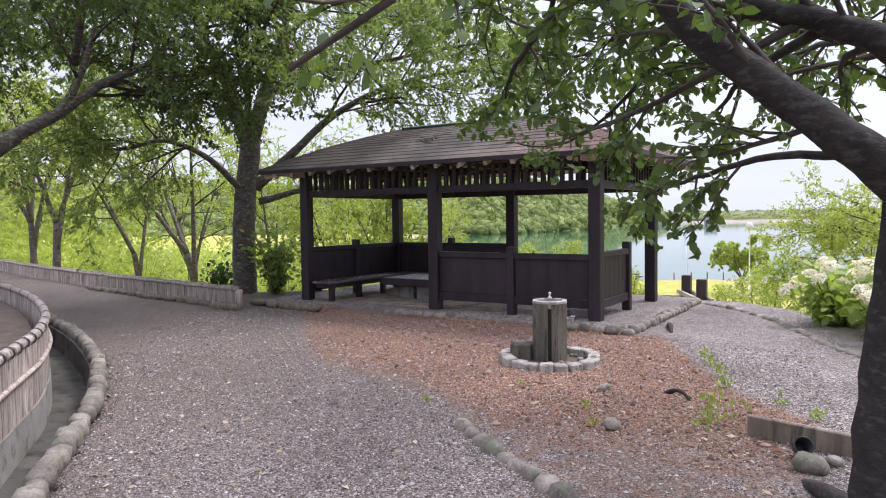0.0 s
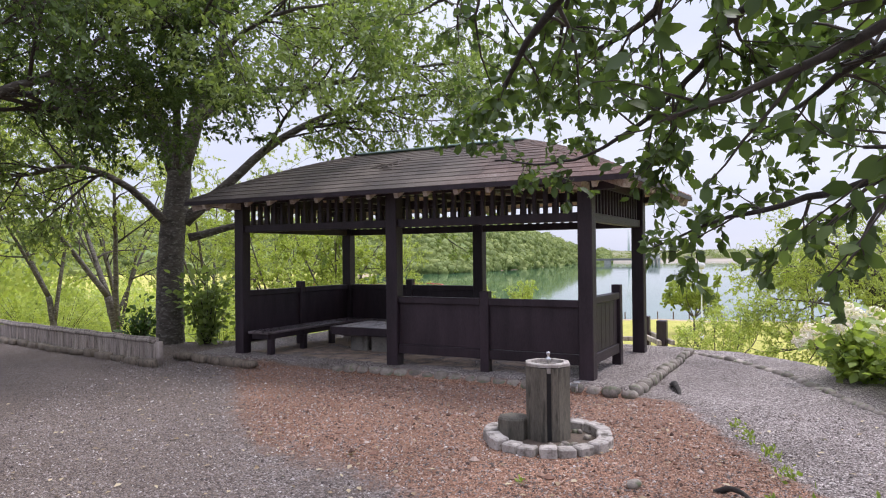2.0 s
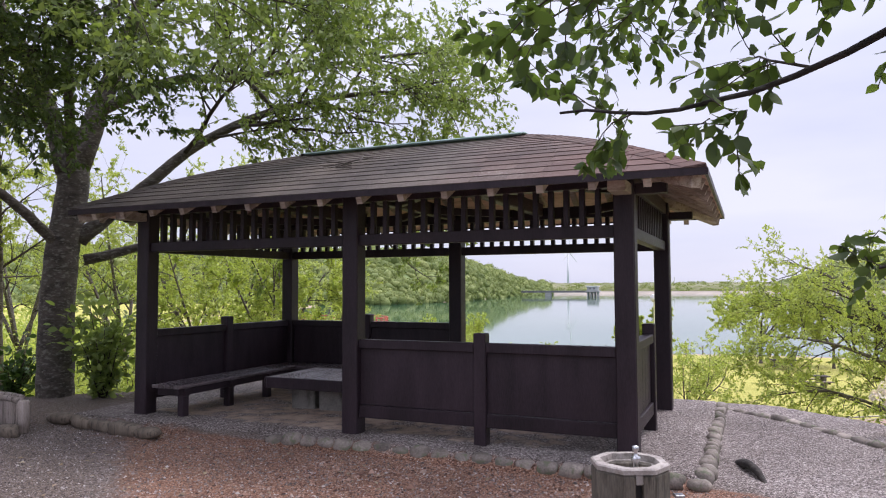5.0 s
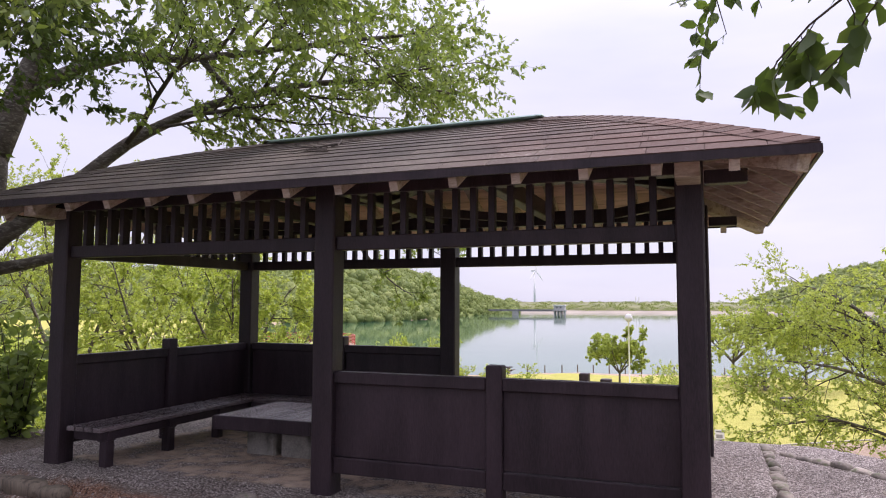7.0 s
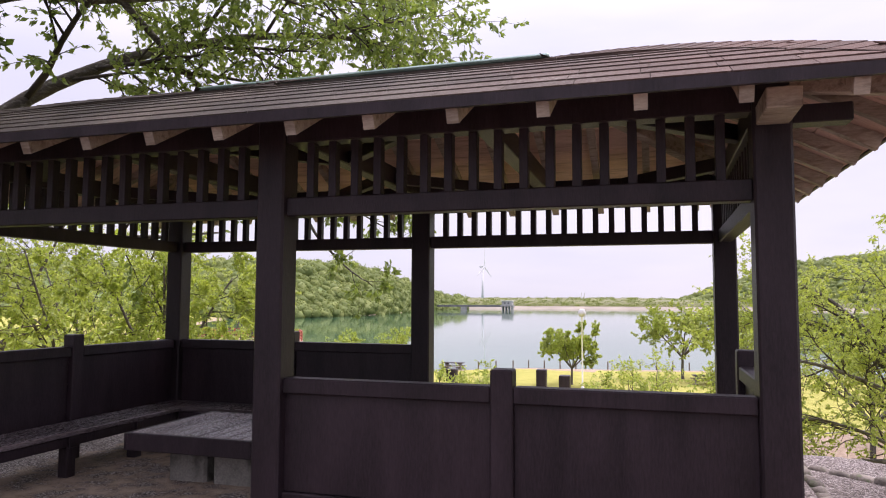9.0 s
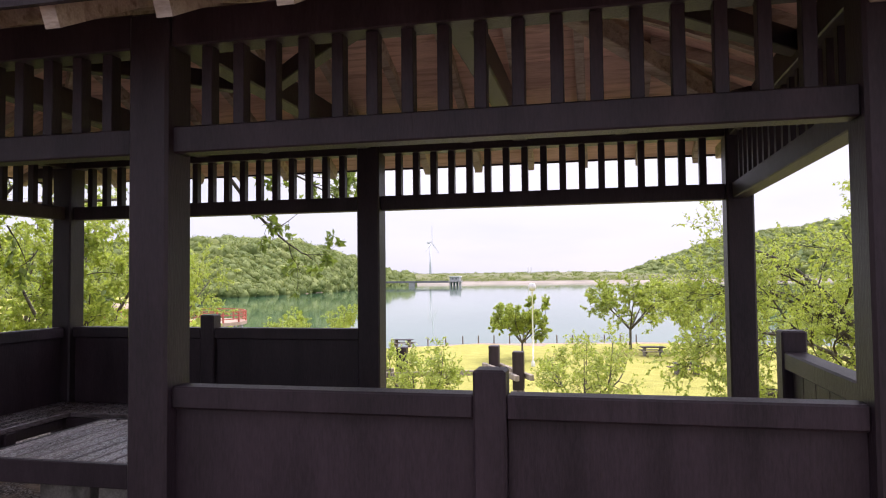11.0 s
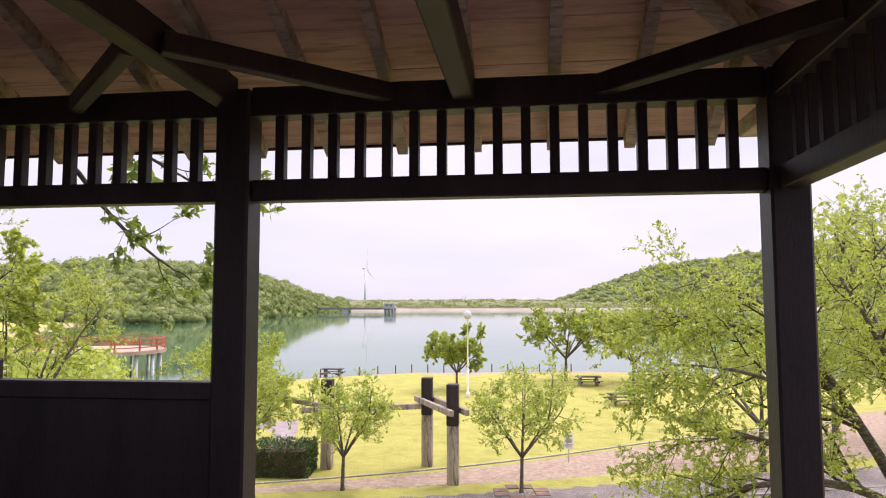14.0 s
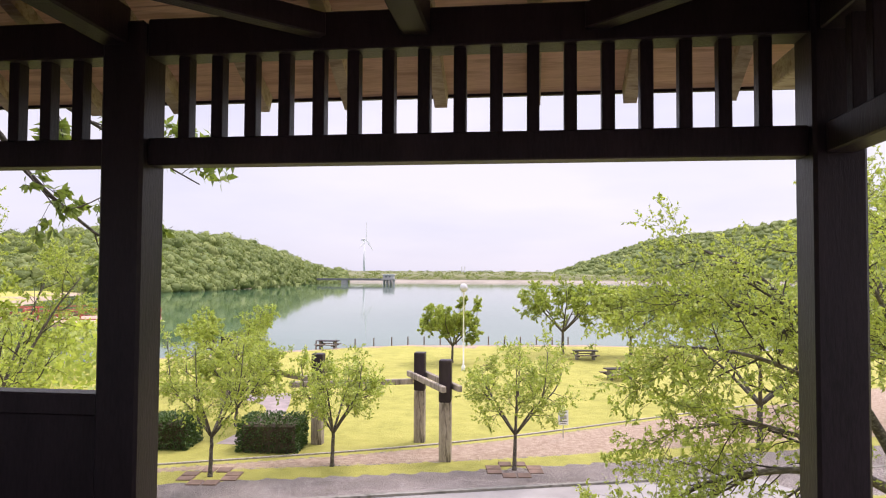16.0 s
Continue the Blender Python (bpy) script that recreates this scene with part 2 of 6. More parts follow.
M_FOUNT = surface("log_look_concrete", (0.05, 0.043, 0.033), (0.17, 0.148, 0.115), 2.5, 40.0, 0.8, 0.5, (3, 3, 0.5), spot=(0.045, 0.04, 0.03))
M_GATE = surface("pale_gate_timber", (0.19, 0.155, 0.12), (0.42, 0.36, 0.29), 1.5, 20.0, 0.85, 0.4, (3, 3, 0.5), spot=(0.10, 0.08, 0.06))
# drain concrete darkened for the shade in the channel and its debris
M_DRAIN = surface("damp_drain_concrete", (0.035, 0.031, 0.027), (0.13, 0.118, 0.10), 1.5, 50.0, 0.85, 0.5, spot=(0.03, 0.025, 0.02), local=False)
M_TABLE = surface("pale_worn_table_slat", (0.16, 0.14, 0.135), (0.46, 0.41, 0.40), 2.0, 40.0, 0.27, 0.35, (4, 0.6, 4), vary=0.3)
M_SEAT = surface("worn_seat_timber", (0.05, 0.040, 0.042), (0.16, 0.13, 0.135), 2.0, 40.0, 0.27, 0.35, (4, 0.6, 4), vary=0.35)
M_BLACK = surface("black_plastic", (0.012, 0.012, 0.014), (0.03, 0.03, 0.033), 5.0, 60.0, 0.4, 0.05)
M_WHITE = surface("white_paint", (0.62, 0.62, 0.62), (0.82, 0.82, 0.81), 2.0, 40.0, 0.5, 0.05)
M_LAMPGLASS = surface("frosted_globe", (0.42, 0.42, 0.43), (0.55, 0.55, 0.56), 2.0, 10.0, 0.2, 0.0)
M_RED = surface("red_painted_steel", (0.36, 0.07, 0.045), (0.52, 0.13, 0.085), 2.0, 30.0, 0.5, 0.05, local=False)
M_DECK = surface("tan_deck_planking", (0.30, 0.20, 0.14), (0.48, 0.35, 0.26), 0.6, 8.0, 0.85, 0.2, local=False)
M_BRICK = surface("brown_edging_brick", (0.12, 0.075, 0.055), (0.26, 0.17, 0.13), 3.0, 60.0, 0.9, 0.4, local=False)
M_FARCONC = surface("dam_concrete", (0.30, 0.29, 0.29), (0.48, 0.47, 0.46), 0.3, 4.0, 0.9, 0.1, local=False)
M_FARDARK = surface("weathered_steel_girder", (0.10, 0.10, 0.11), (0.20, 0.20, 0.21), 0.3, 4.0, 0.8, 0.1, local=False)
M_FARSAND = surface("pale_shore_earth", (0.42, 0.27, 0.18), (0.62, 0.48, 0.36), 0.05, 0.8, 0.95, 0.1, local=False)
M_FARBANK = surface("grey_rubble_bank", (0.22, 0.19, 0.15), (0.38, 0.33, 0.27), 0.05, 0.8, 0.95, 0.1, local=False)
M_SCRUB = surface("dry_scrub", (0.09, 0.11, 0.045), (0.25, 0.235, 0.115), 0.03, 0.3, 0.95, 0.3, local=False)
M_HILL = surface("hillside_undergrowth", (0.10, 0.145, 0.05), (0.17, 0.22, 0.08), 0.05, 0.5, 0.95, 0.3, local=False)
M_ASPHALT = surface("pale_park_road", (0.25, 0.23, 0.22), (0.38, 0.355, 0.34), 0.8, 120.0, 0.92, 0.4, local=False)
M_PAVER = surface("grey_brick_paver", (0.17, 0.14, 0.135), (0.33, 0.27, 0.26), 1.5, 80.0, 0.9, 0.4, local=False)
M_SOIL = surface("dark_planting_soil", (0.05, 0.035, 0.025), (0.13, 0.095, 0.07), 6.0, 60.0, 0.95, 0.9, local=False)
M_GROUND = ground_material()
M_WATER = water_material()
# near leaves carry a shaded tone, far ones a sunlit tone, in their colour
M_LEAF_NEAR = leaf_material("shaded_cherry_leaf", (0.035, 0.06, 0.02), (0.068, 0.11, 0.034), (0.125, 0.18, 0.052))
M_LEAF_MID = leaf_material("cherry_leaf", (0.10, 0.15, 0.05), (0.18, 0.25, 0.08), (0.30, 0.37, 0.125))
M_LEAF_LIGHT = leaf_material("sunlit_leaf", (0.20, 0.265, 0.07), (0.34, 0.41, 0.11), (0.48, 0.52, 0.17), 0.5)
M_LEAF_PARK = leaf_material("park_cherry_leaf", (0.14, 0.20, 0.05), (0.24, 0.32, 0.085), (0.38, 0.45, 0.14), 0.5)
M_LEAF_DEEP = leaf_material("broad_evergreen_leaf", (0.02, 0.045, 0.014), (0.04, 0.085, 0.022), (0.09, 0.15, 0.04), 0.25)
M_LEAF_DRY = leaf_material("fallen_leaf", (0.10, 0.055, 0.025), (0.26, 0.17, 0.09), (0.5, 0.42, 0.28), 0.1)
M_WOODS = leaf_material("far_wooded_crown", (0.095, 0.14, 0.045), (0.18, 0.23, 0.075), (0.30, 0.335, 0.12), 0.25, 0.1)
M_PETAL = leaf_material("hydrangea_petal", (0.74, 0.68, 0.66), (0.84, 0.82, 0.78), (0.86, 0.74, 0.74), 0.25)
M_WEED = leaf_material("young_weed_leaf", (0.12, 0.19, 0.03), (0.20, 0.28, 0.05), (0.32, 0.38, 0.09), 0.45)


# ---- mesh helpers ----
def mesh_ob(name, verts, faces, mat, parent=None, smooth=False, label="", mats=None):
    me = bpy.data.meshes.new(name)
    me.from_pydata([tuple(v) for v in verts], [], [tuple(f) for f in faces])
    for m in (mats or [mat]):
        me.materials.append(m)
    if smooth:
        me.polygons.foreach_set("use_smooth", [True] * len(me.polygons))
    me.update()
    ob = new(name, me)
    ob.parent = parent
    return tagged(ob, label)


def part(name, bm, mat, parent=None, label="", smooth=False):
    """Links a bmesh as one mesh object under a thing or a part."""
    me = bpy.data.meshes.new(name)
    bmesh.ops.recalc_face_normals(bm, faces=bm.faces)
    bm.to_mesh(me)
    bm.free()
    me.materials.append(mat)
    if smooth:
        me.polygons.foreach_set("use_smooth", [True] * len(me.polygons))
    ob = new(name, me)
    ob.parent = parent
    return tagged(ob, label)


def twin(ob, parent, m):
    """One more piece on the same mesh."""
    o = bpy.data.objects.new(ob.name.split(".")[0], ob.data)
    scene.collection.objects.link(o)
    o.parent = parent
    o.matrix_local = m
    return o


def thing(name, place=(0, 0, 0), label="", category="", group="", kind="", turn=0.0):
    e = new(name)
    e.empty_display_size = 0.1
    e.matrix_world = pose(*place, 0, 0, turn)
    return tagged(e, label, category, group, kind)


def box(bm, x0, x1, y0, y1, z0, z1, bev=0.006, m=None):
    """A block between two corners with bevelled edges, added to bm."""
    r = bmesh.ops.create_cube(bm, size=1.0)
    vs = r["verts"]
    for v in vs:
        v.co = Vector(((x0 + x1) / 2 + v.co.x * (x1 - x0), (y0 + y1) / 2 + v.co.y * (y1 - y0), (z0 + z1) / 2 + v.co.z * (z1 - z0)))
    if m is not None:
        bmesh.ops.transform(bm, matrix=m, verts=vs)
    if bev:
        es = list({e for v in vs for e in v.link_edges})
        bmesh.ops.bevel(bm, geom=es, offset=bev, segments=1, affect="EDGES")
    return bm


def block(x0, x1, y0, y1, z0, z1, bev=0.006, m=None):
    return box(bmesh.new(), x0, x1, y0, y1, z0, z1, bev, m)


def beam_between(a, b, w, h, bev=0.005, up=(0, 0, 1)):
    """A squared timber from a to b (centre line), w wide and h deep."""
    a, b = Vector(a), Vector(b)
    d = b - a
    q = d.to_track_quat("X", "Z").to_matrix().to_4x4()
    return block(0, d.length, -w / 2, w / 2, -h / 2, h / 2, bev, Matrix.Translation(a) @ q)


def lathe(bm, prof, seg=24, m=None, jitter=0.0):
    """A turned solid from (radius, height) pairs, closed where the radius is 0."""
    rings = []
    for r, z in prof:
        if r < 1e-5:
            rings.append([bm.verts.new((0, 0, z))])
        else:
            rings.append([bm.verts.new((r * math.cos(2 * math.pi * k / seg), r * math.sin(2 * math.pi * k / seg), z)) for k in range(seg)])
    for a, b in zip(rings, rings[1:]):
        for k in range(seg):
            k2 = (k + 1) % seg
            q = [a[k % len(a)], a[k2 % len(a)], b[k2 % len(b)], b[k % len(b)]]
            q = list(dict.fromkeys(q))
            if len(q) > 2:
                bm.faces.new(q)
    if m is not None:
        bmesh.ops.transform(bm, matrix=m, verts=[v for ring in rings for v in ring])
    return bm


def tubes(lines, seg=7):
    """Vertices and faces of tapered tubes along polylines of (point, radius)."""
    verts, faces = [], []
    for line in lines:
        pts = [Vector(p) for p, _ in line]
        base0 = len(verts)
        side = None
        for i, (p, r) in enumerate(line):
            d = (pts[min(i + 1, len(pts) - 1)] - pts[max(i - 1, 0)]).normalized()
            if side is None:
                side = d.orthogonal().normalized()
            side = (side - d * side.dot(d)).normalized()
            up = d.cross(side)
            for k in range(seg):
                a = 2 * math.pi * k / seg
                verts.append(pts[i] + (side * math.cos(a) + up * math.sin(a)) * r)
        n = len(line)
        for i in range(n - 1):
            for k in range(seg):
                k2 = (k + 1) % seg
                faces.append((base0 + i * seg + k, base0 + i * seg + k2, base0 + (i + 1) * seg + k2, base0 + (i + 1) * seg + k))
        faces.append(tuple(base0 + (n - 1) * seg + k for k in range(seg)))
        faces.append(tuple(base0 + k for k in reversed(range(seg))))
    return verts, faces


def smooth_line(pts, n=6):
    """Points along a soft curve through the given ones."""
    out = []
    P = [Vector(p) for p in pts]
    P = [2 * P[0] - P[1]] + P + [2 * P[-1] - P[-2]]
    for i in range(1, len(P) - 2):
        for k in range(n):
            t = k / n
            out.append(0.5 * (2 * P[i] + (P[i + 1] - P[i - 1]) * t + (2 * P[i - 1] - 5 * P[i] + 4 * P[i + 1] - P[i + 2]) * t ** 2 + (3 * P[i] - P[i - 1] - 3 * P[i + 1] + P[i + 2]) * t ** 3))
    out.append(P[-2])
    return out


def stone_mesh(name, seed, sx, sy, sz, mat):
    """A water-worn stone about its centre."""
    bm = bmesh.new()
    bmesh.ops.create_icosphere(bm, subdivisions=2, radius=0.5)
    rng = random.Random(seed)
    off = Vector((rng.random() * 50, rng.random() * 50, rng.random() * 50))
    for v in bm.verts:
        k = 1 + 0.40 * noise.noise(v.co * 2.4 + off) + 0.15 * noise.noise(v.co * 6 + off)
        c = v.co * k
        p = 0.72
        c = Vector([math.copysign(abs(q * 2) ** p / 2, q) for q in c])
        v.co = Vector((c.x * sx, c.y * sy, c.z * sz))
    me = bpy.data.meshes.new(name)
    bm.to_mesh(me)
    bm.free()
    me.materials.append(mat)
    me.polygons.foreach_set("use_smooth", [True] * len(me.polygons))
    return me


# ---- the lie of the land ----
PAD = (-9.95, -2.92, 9.05, 13.0)  # raised gravel floor of the pavilion: x0, x1, y0, y1
POST_X = (-9.03, -6.24, -3.51)
FRONT_X, BACK_X = (-9.125, -6.27, -3.525), (-8.97, -6.205, -3.505)  # the front row stands a little wider
Y_FRONT, Y_BACK = 9.46, 12.07
FLOOR = 0.10
DRAIN = smooth_line([(-3.3, 1.15, 0), (-4.55, 1.95, 0), (-5.45, 2.66, 0), (-6.45, 3.4, 0), (-7.75, 4.15, 0), (-9.9, 5.05, 0), (-12.2, 5.7, 0), (-16.0, 6.4, 0)], 6)
EDGE_STONES = smooth_line([(-3.0, 1.3, 0), (-4.27, 2.12, 0), (-5.15, 2.84, 0), (-6.15, 3.58, 0), (-7.5, 4.38, 0), (-9.7, 5.33, 0), (-12.0, 6.0, 0), (-15.8, 6.7, 0)], 10)
NOSE = smooth_line([(-4.3, 1.45, 0), (-5.35, 2.25, 0), (-5.95, 2.72, 0), (-6.6, 3.2, 0), (-7.9, 3.93, 0), (-10.0, 4.78, 0), (-12.3, 5.4, 0), (-16.0, 6.05, 0)], 6)
FENCE = smooth_line([(-9.95, 8.5, 0), (-12.3, 8.85, 0), (-15.1, 9.3, 0), (-20.8, 10.4, 0), (-27.0, 11.9, 0)], 8)
RIM = [(-60, 20), (-27, 12.1), (-20.8, 10.6), (-15.1, 9.5), (-12.3, 9.9), (-10.4, 11.6), (-10.2, 13.2), (-2.4, 13.3), (-1.5, 12.6), (0.4, 10.6), (2.2, 8.6), (6, 6.5), (20, 3), (60, -10), (60, -60), (-60, -60)]
SHORE = [(-600, 1000), (-250, 420), (-130, 175), (-78, 82), (-56, 60), (-41, 61), (-29, 71), (-18, 79), (0, 82), (22, 80), (60, 62), (120, 40), (500, 20)]


def poly_distance(px, py, pts, closed=True):
    """Distance of many points from a polyline, and whether they lie inside it when closed."""
    best = np.full(px.shape, 1e9)
    inside = np.zeros(px.shape, bool)
    n = len(pts)
    for i in range(n if closed else n - 1):
        ax, ay = pts[i][0], pts[i][1]
        bx, by = pts[(i + 1) % n][0], pts[(i + 1) % n][1]
        dx, dy = bx - ax, by - ay
        t = np.clip(((px - ax) * dx + (py - ay) * dy) / (dx * dx + dy * dy + 1e-12), 0, 1)
        best = np.minimum(best, np.hypot(px - ax - t * dx, py - ay - t * dy))
        if closed:
            crosses = ((ay > py) != (by > py)) & (px < (bx - ax) * (py - ay) / (by - ay + 1e-12) + ax)
            inside ^= crosses
    return best, inside


def soft(x, a, b):
    t = np.clip((x - a) / (b - a), 0, 1)
    return t * t * (3 - 2 * t)


def land(px, py):
    """Height of the ground and the cover (red soil, grass, bare earth) at many places."""
    px, py = np.asarray(px, float), np.asarray(py, float)
    d, ins = poly_distance(px, py, RIM)
    d = np.where(ins, -d, d)
    z = -np.minimum(np.maximum(d - 0.2, 0) * 0.365, 5.0)
    z = np.where(z < -4.4, -4.4 - 0.6 * soft(-z, 4.4, 5.6) * 1.0, z)
    z = np.where(d > 14, -5.0, z)
    z = z + 0.012 * np.sin(px * 1.7 + py * 0.6) * np.cos(py * 1.3 - px * 0.4) * (d < 0)
    z = z + 0.10 * np.sin(px * 0.21) * np.cos(py * 0.17) * soft(d, 2, 10)
    # pavilion floor, with a ramp where one walks in
    x0, x1, y0, y1 = PAD
    inner = np.minimum(np.minimum(px - x0, x1 - px), np.minimum(py - y0, y1 - py))
    ramp_in = soft(px, -8.15, -8.05) * (1 - soft(px, -6.95, -6.85)) * (py < 10)
    lift = soft(inner, -0.06, 0.06) * (1 - ramp_in) + soft(inner, -0.25, 0.5) * ramp_in
    z = np.where(d < 1, z * (1 - lift) + FLOOR * lift, z)
    # drain
    dd, _ = poly_distance(px, py, [(p.x, p.y) for p in DRAIN], False)
    z = np.where(dd < 0.3, -0.36, z)
    # shore and lake bed
    s, _ = poly_distance(px, py, SHORE, False)
    ys = np.interp(px, [p[0] for p in SHORE], [p[1] for p in SHORE])
    s = np.where(py > ys, s, -s)
    z = np.where(s > -6, np.minimum(z, -5.0 - 0.12 * np.maximum(s + 6, 0)), z)
    z = np.where(s > 8, np.maximum(-6.6 - 0.05 * (s - 8), -9.0), z)
    # cover
    west = ((px + 6.85) * 0.566 + (py - 7.1) * 0.824)  # the gravel path curves round the red soil
    east = np.interp(py, [3.5, 5.8, 6.7, 7.8, 8.4, 9.7], [-0.3, -0.3, -1.15, -1.75, -2.05, -2.7]) - px
    red = soft(west + 0.25 * np.sin(px * 1.9 + py), -0.5, 0.6) * soft(east, -0.15, 0.35) * soft(y0 + 0.05 - py, -0.1, 0.15)
    red = red * (0.42 + 0.58 * soft(py, 4.2, 6.2))
    grass = soft(d, 0.0, 0.7) * (s < -7)
    w = py - (29.8 + 0.33 * (px + 8.5))
    v = py - (34.7 + 0.54 * (px + 11.6) + 0.006 * (px + 11.6) ** 2)
    low = (d > 9) & (np.abs(px + 5) < 40) & (s < -7)
    grass = np.where(low & (w > -2.7) & (w < 2.7), 0.0, grass)
    path_low = soft(w, 3.6, 4.4) * (1 - soft(v, -0.7, -0.1)) * low
    grass = grass * (1 - 0.8 * path_low)
    earth = np.where((s >= -7) & (s < 12), 1.0, 0.0)
    earth = np.maximum(earth, 0.85 * path_low)
    # trodden brown earth under the pavilion roof
    earth = np.maximum(earth, 0.5 * soft(np.minimum(np.minimum(px + 9.4, -3.9 - px), np.minimum(py - 9.25, 12.3 - py)), 0.0, 0.4))
    # leaf mould trodden into the gravel, with the trees' shade painted in with it
    mould_shade = soft(-2.4 - px - 0.12 * (py - 4), -1.2, 3.0) * (d < 0.3) * (1 - red) + 0.75 * soft(5.9 - py + 0.35 * px, -0.8, 1.2) * red
    mould_shade = np.clip(mould_shade, 0, 1) * np.where(lift > 0.5, 0.1, 1.0)
    return z, red, grass, earth, mould_shade


def land_z(x, y):
    return float(land(np.array([x]), np.array([y]))[0][0])


def spread_axis(lo, hi, step, far, grow=1.16):
    core = list(np.arange(lo, hi + 1e-6, step))
    out, w = [], step
    p = core[-1]
    while p < far[1]:
        w *= grow
        p += w
        out.append(p)
    back, w, p = [], step, core[0]
    while p > far[0]:
        w *= grow
        p -= w
        back.append(p)
    return np.array(back[::-1] + core + out)


def build_ground():
    xs = spread_axis(-13.0, 2.6, 0.13, (-2500, 2500), 1.12)
    near, far = spread_axis(-0.5, 14.5, 0.13, (-300, 14), 1.07), spread_axis(15.0, 46.0, 0.32, (15.5, 2600), 1.08)
    ys = np.concatenate([near[near < 14.8], far[far > 14.85]])
    gx, gy = np.meshgrid(xs, ys)
    z, red, grass, earth, mould_shade = land(gx.ravel(), gy.ravel())
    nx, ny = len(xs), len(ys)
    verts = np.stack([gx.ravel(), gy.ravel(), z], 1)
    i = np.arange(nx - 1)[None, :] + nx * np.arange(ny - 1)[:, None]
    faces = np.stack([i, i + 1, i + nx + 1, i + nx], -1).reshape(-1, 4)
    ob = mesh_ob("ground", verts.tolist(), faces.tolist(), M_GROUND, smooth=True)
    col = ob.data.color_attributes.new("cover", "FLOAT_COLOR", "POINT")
    col.data.foreach_set("color", np.stack([red, grass, earth, mould_shade], 1).ravel().astype(np.float32))
    tagged(ob, "gravel yard with red soil and sloping yellow-green grass", "ground", kind="structure")
    return ob


build_ground()
lake = mesh_ob("water", [(-2400, 20, -5.85), (2400, 20, -5.85), (2400, 1500, -5.85), (-2400, 1500, -5.85)], [(0, 1, 2, 3)], M_WATER)
tagged(lake, "calm green-grey lake water reflecting sky and woods", "water", kind="structure")


# ---- the pavilion ----
def build_pavilion():
    pav = thing("pavilion", (0, 0, 0), "dark-stained open timber rest pavilion with a shingled hip roof on gravel", "pavilion")
    P = 0.18

    def add(name, bm, mat=M_DARK, label=""):
        return part(name, bm, mat, pav, label)

    # posts
    post = add("post", block(-P / 2, P / 2, -P / 2, P / 2, -0.12, 2.48, 0.012))
    first = True
    for y, xs in ((Y_FRONT, FRONT_X), (Y_BACK, BACK_X)):
        for x in xs:
            m = Matrix.Translation((x, y, FLOOR))
            if first:
                post.matrix_local, first = m, False
            else:
                twin(post, pav, m)
    # lower ties and wall plates
    spans = [((FRONT_X[0], Y_FRONT), (FRONT_X[1], Y_FRONT)), ((FRONT_X[1], Y_FRONT), (FRONT_X[2], Y_FRONT)), ((BACK_X[0], Y_BACK), (BACK_X[1], Y_BACK)), ((BACK_X[1], Y_BACK), (BACK_X[2], Y_BACK)), ((FRONT_X[0], Y_FRONT), (BACK_X[0], Y_BACK)), ((FRONT_X[2], Y_FRONT), (BACK_X[2], Y_BACK))]
    bar = None
    for (ax, ay), (bx, by) in spans:
        a, b = Vector((ax, ay, 0)), Vector((bx, by, 0))
        d = (b - a).normalized()
        a2, b2 = a + d * P / 2, b - d * P / 2
        lo = Vector((0, 0, 2.055))
        add("tie_rail", beam_between(a2 + lo, b2 + lo, 0.10, 0.11, 0.006))
        hi = Vector((0, 0, 2.515))
        add("wall_plate", beam_between(a2 + hi, b2 + hi, 0.13, 0.15, 0.006))
        n = 18 if (b - a).length > 2.65 else 17
        gap = (b2 - a2).length / n
        for k in range(1, n):
            c = a2 + d * gap * k
            m = Matrix.Translation((c.x, c.y, 0)) @ Matrix.Rotation(math.atan2(d.y, d.x), 4, "Z")
            if bar is None:
                bar = add("frieze_bar", block(-0.024, 0.024, -0.03, 0.03, 2.105, 2.445, 0.003))
                bar.matrix_local = m
            else:
                twin(bar, pav, m)

    # half-height walls
    def half_wall(a, b, mids, first_free=False, drop=0.0):
        a, b = Vector((*a, 0)), Vector((*b, 0))
        d = (b - a).normalized()
        side = Vector((-d.y, d.x, 0))
        stops = [a] + [Vector((*m, 0)) for m in mids] + [b]
        for m in mids + ([tuple(b.xy)] if first_free else []):
            p = Vector((*m, 0))
            add("short_post", block(p.x - 0.061, p.x + 0.061, p.y - 0.061, p.y + 0.061, FLOOR - 0.08, 1.185 - 1.4 * drop, 0.009))
        for i, (s, e) in enumerate(zip(stops, stops[1:])):
            h0 = P / 2 if s == a else 0.061
            h1 = 0.061 if (Vector((*mids[0], 0)) == e if mids else False) or (first_free and e == b) else P / 2
            s2, e2 = s + d * h0, e - d * h1
            add("top_rail", beam_between(s2 + Vector((0, 0, 1.035 - drop)), e2 + Vector((0, 0, 1.035 - drop)), 0.105, 0.09, 0.008))
            add("bottom_rail", beam_between(s2 + Vector((0, 0, 0.325)), e2 + Vector((0, 0, 0.325)), 0.085, 0.125, 0.006))
            length = (e2 - s2).length
            nb = max(1, round(length / 0.19)) if first_free else 1
            w = length / nb
            add("wall_panel", beam_between(s2 + Vector((0, 0, 0.69)), e2 + Vector((0, 0, 0.69)), 0.02, 0.60, 0.0))
            for k in range(nb):
                c0, c1 = s2 + d * (w * k + 0.002 * (nb > 1)), s2 + d * (w * (k + 1) - 0.002 * (nb > 1))
                add("wall_board", beam_between(c0 + Vector((0, 0, 0.69)), c1 + Vector((0, 0, 0.69)), 0.032, 0.598, 0.003))

    half_wall((FRONT_X[1], Y_FRONT), (FRONT_X[2], Y_FRONT), [(-4.875, Y_FRONT)], False, 0.035)
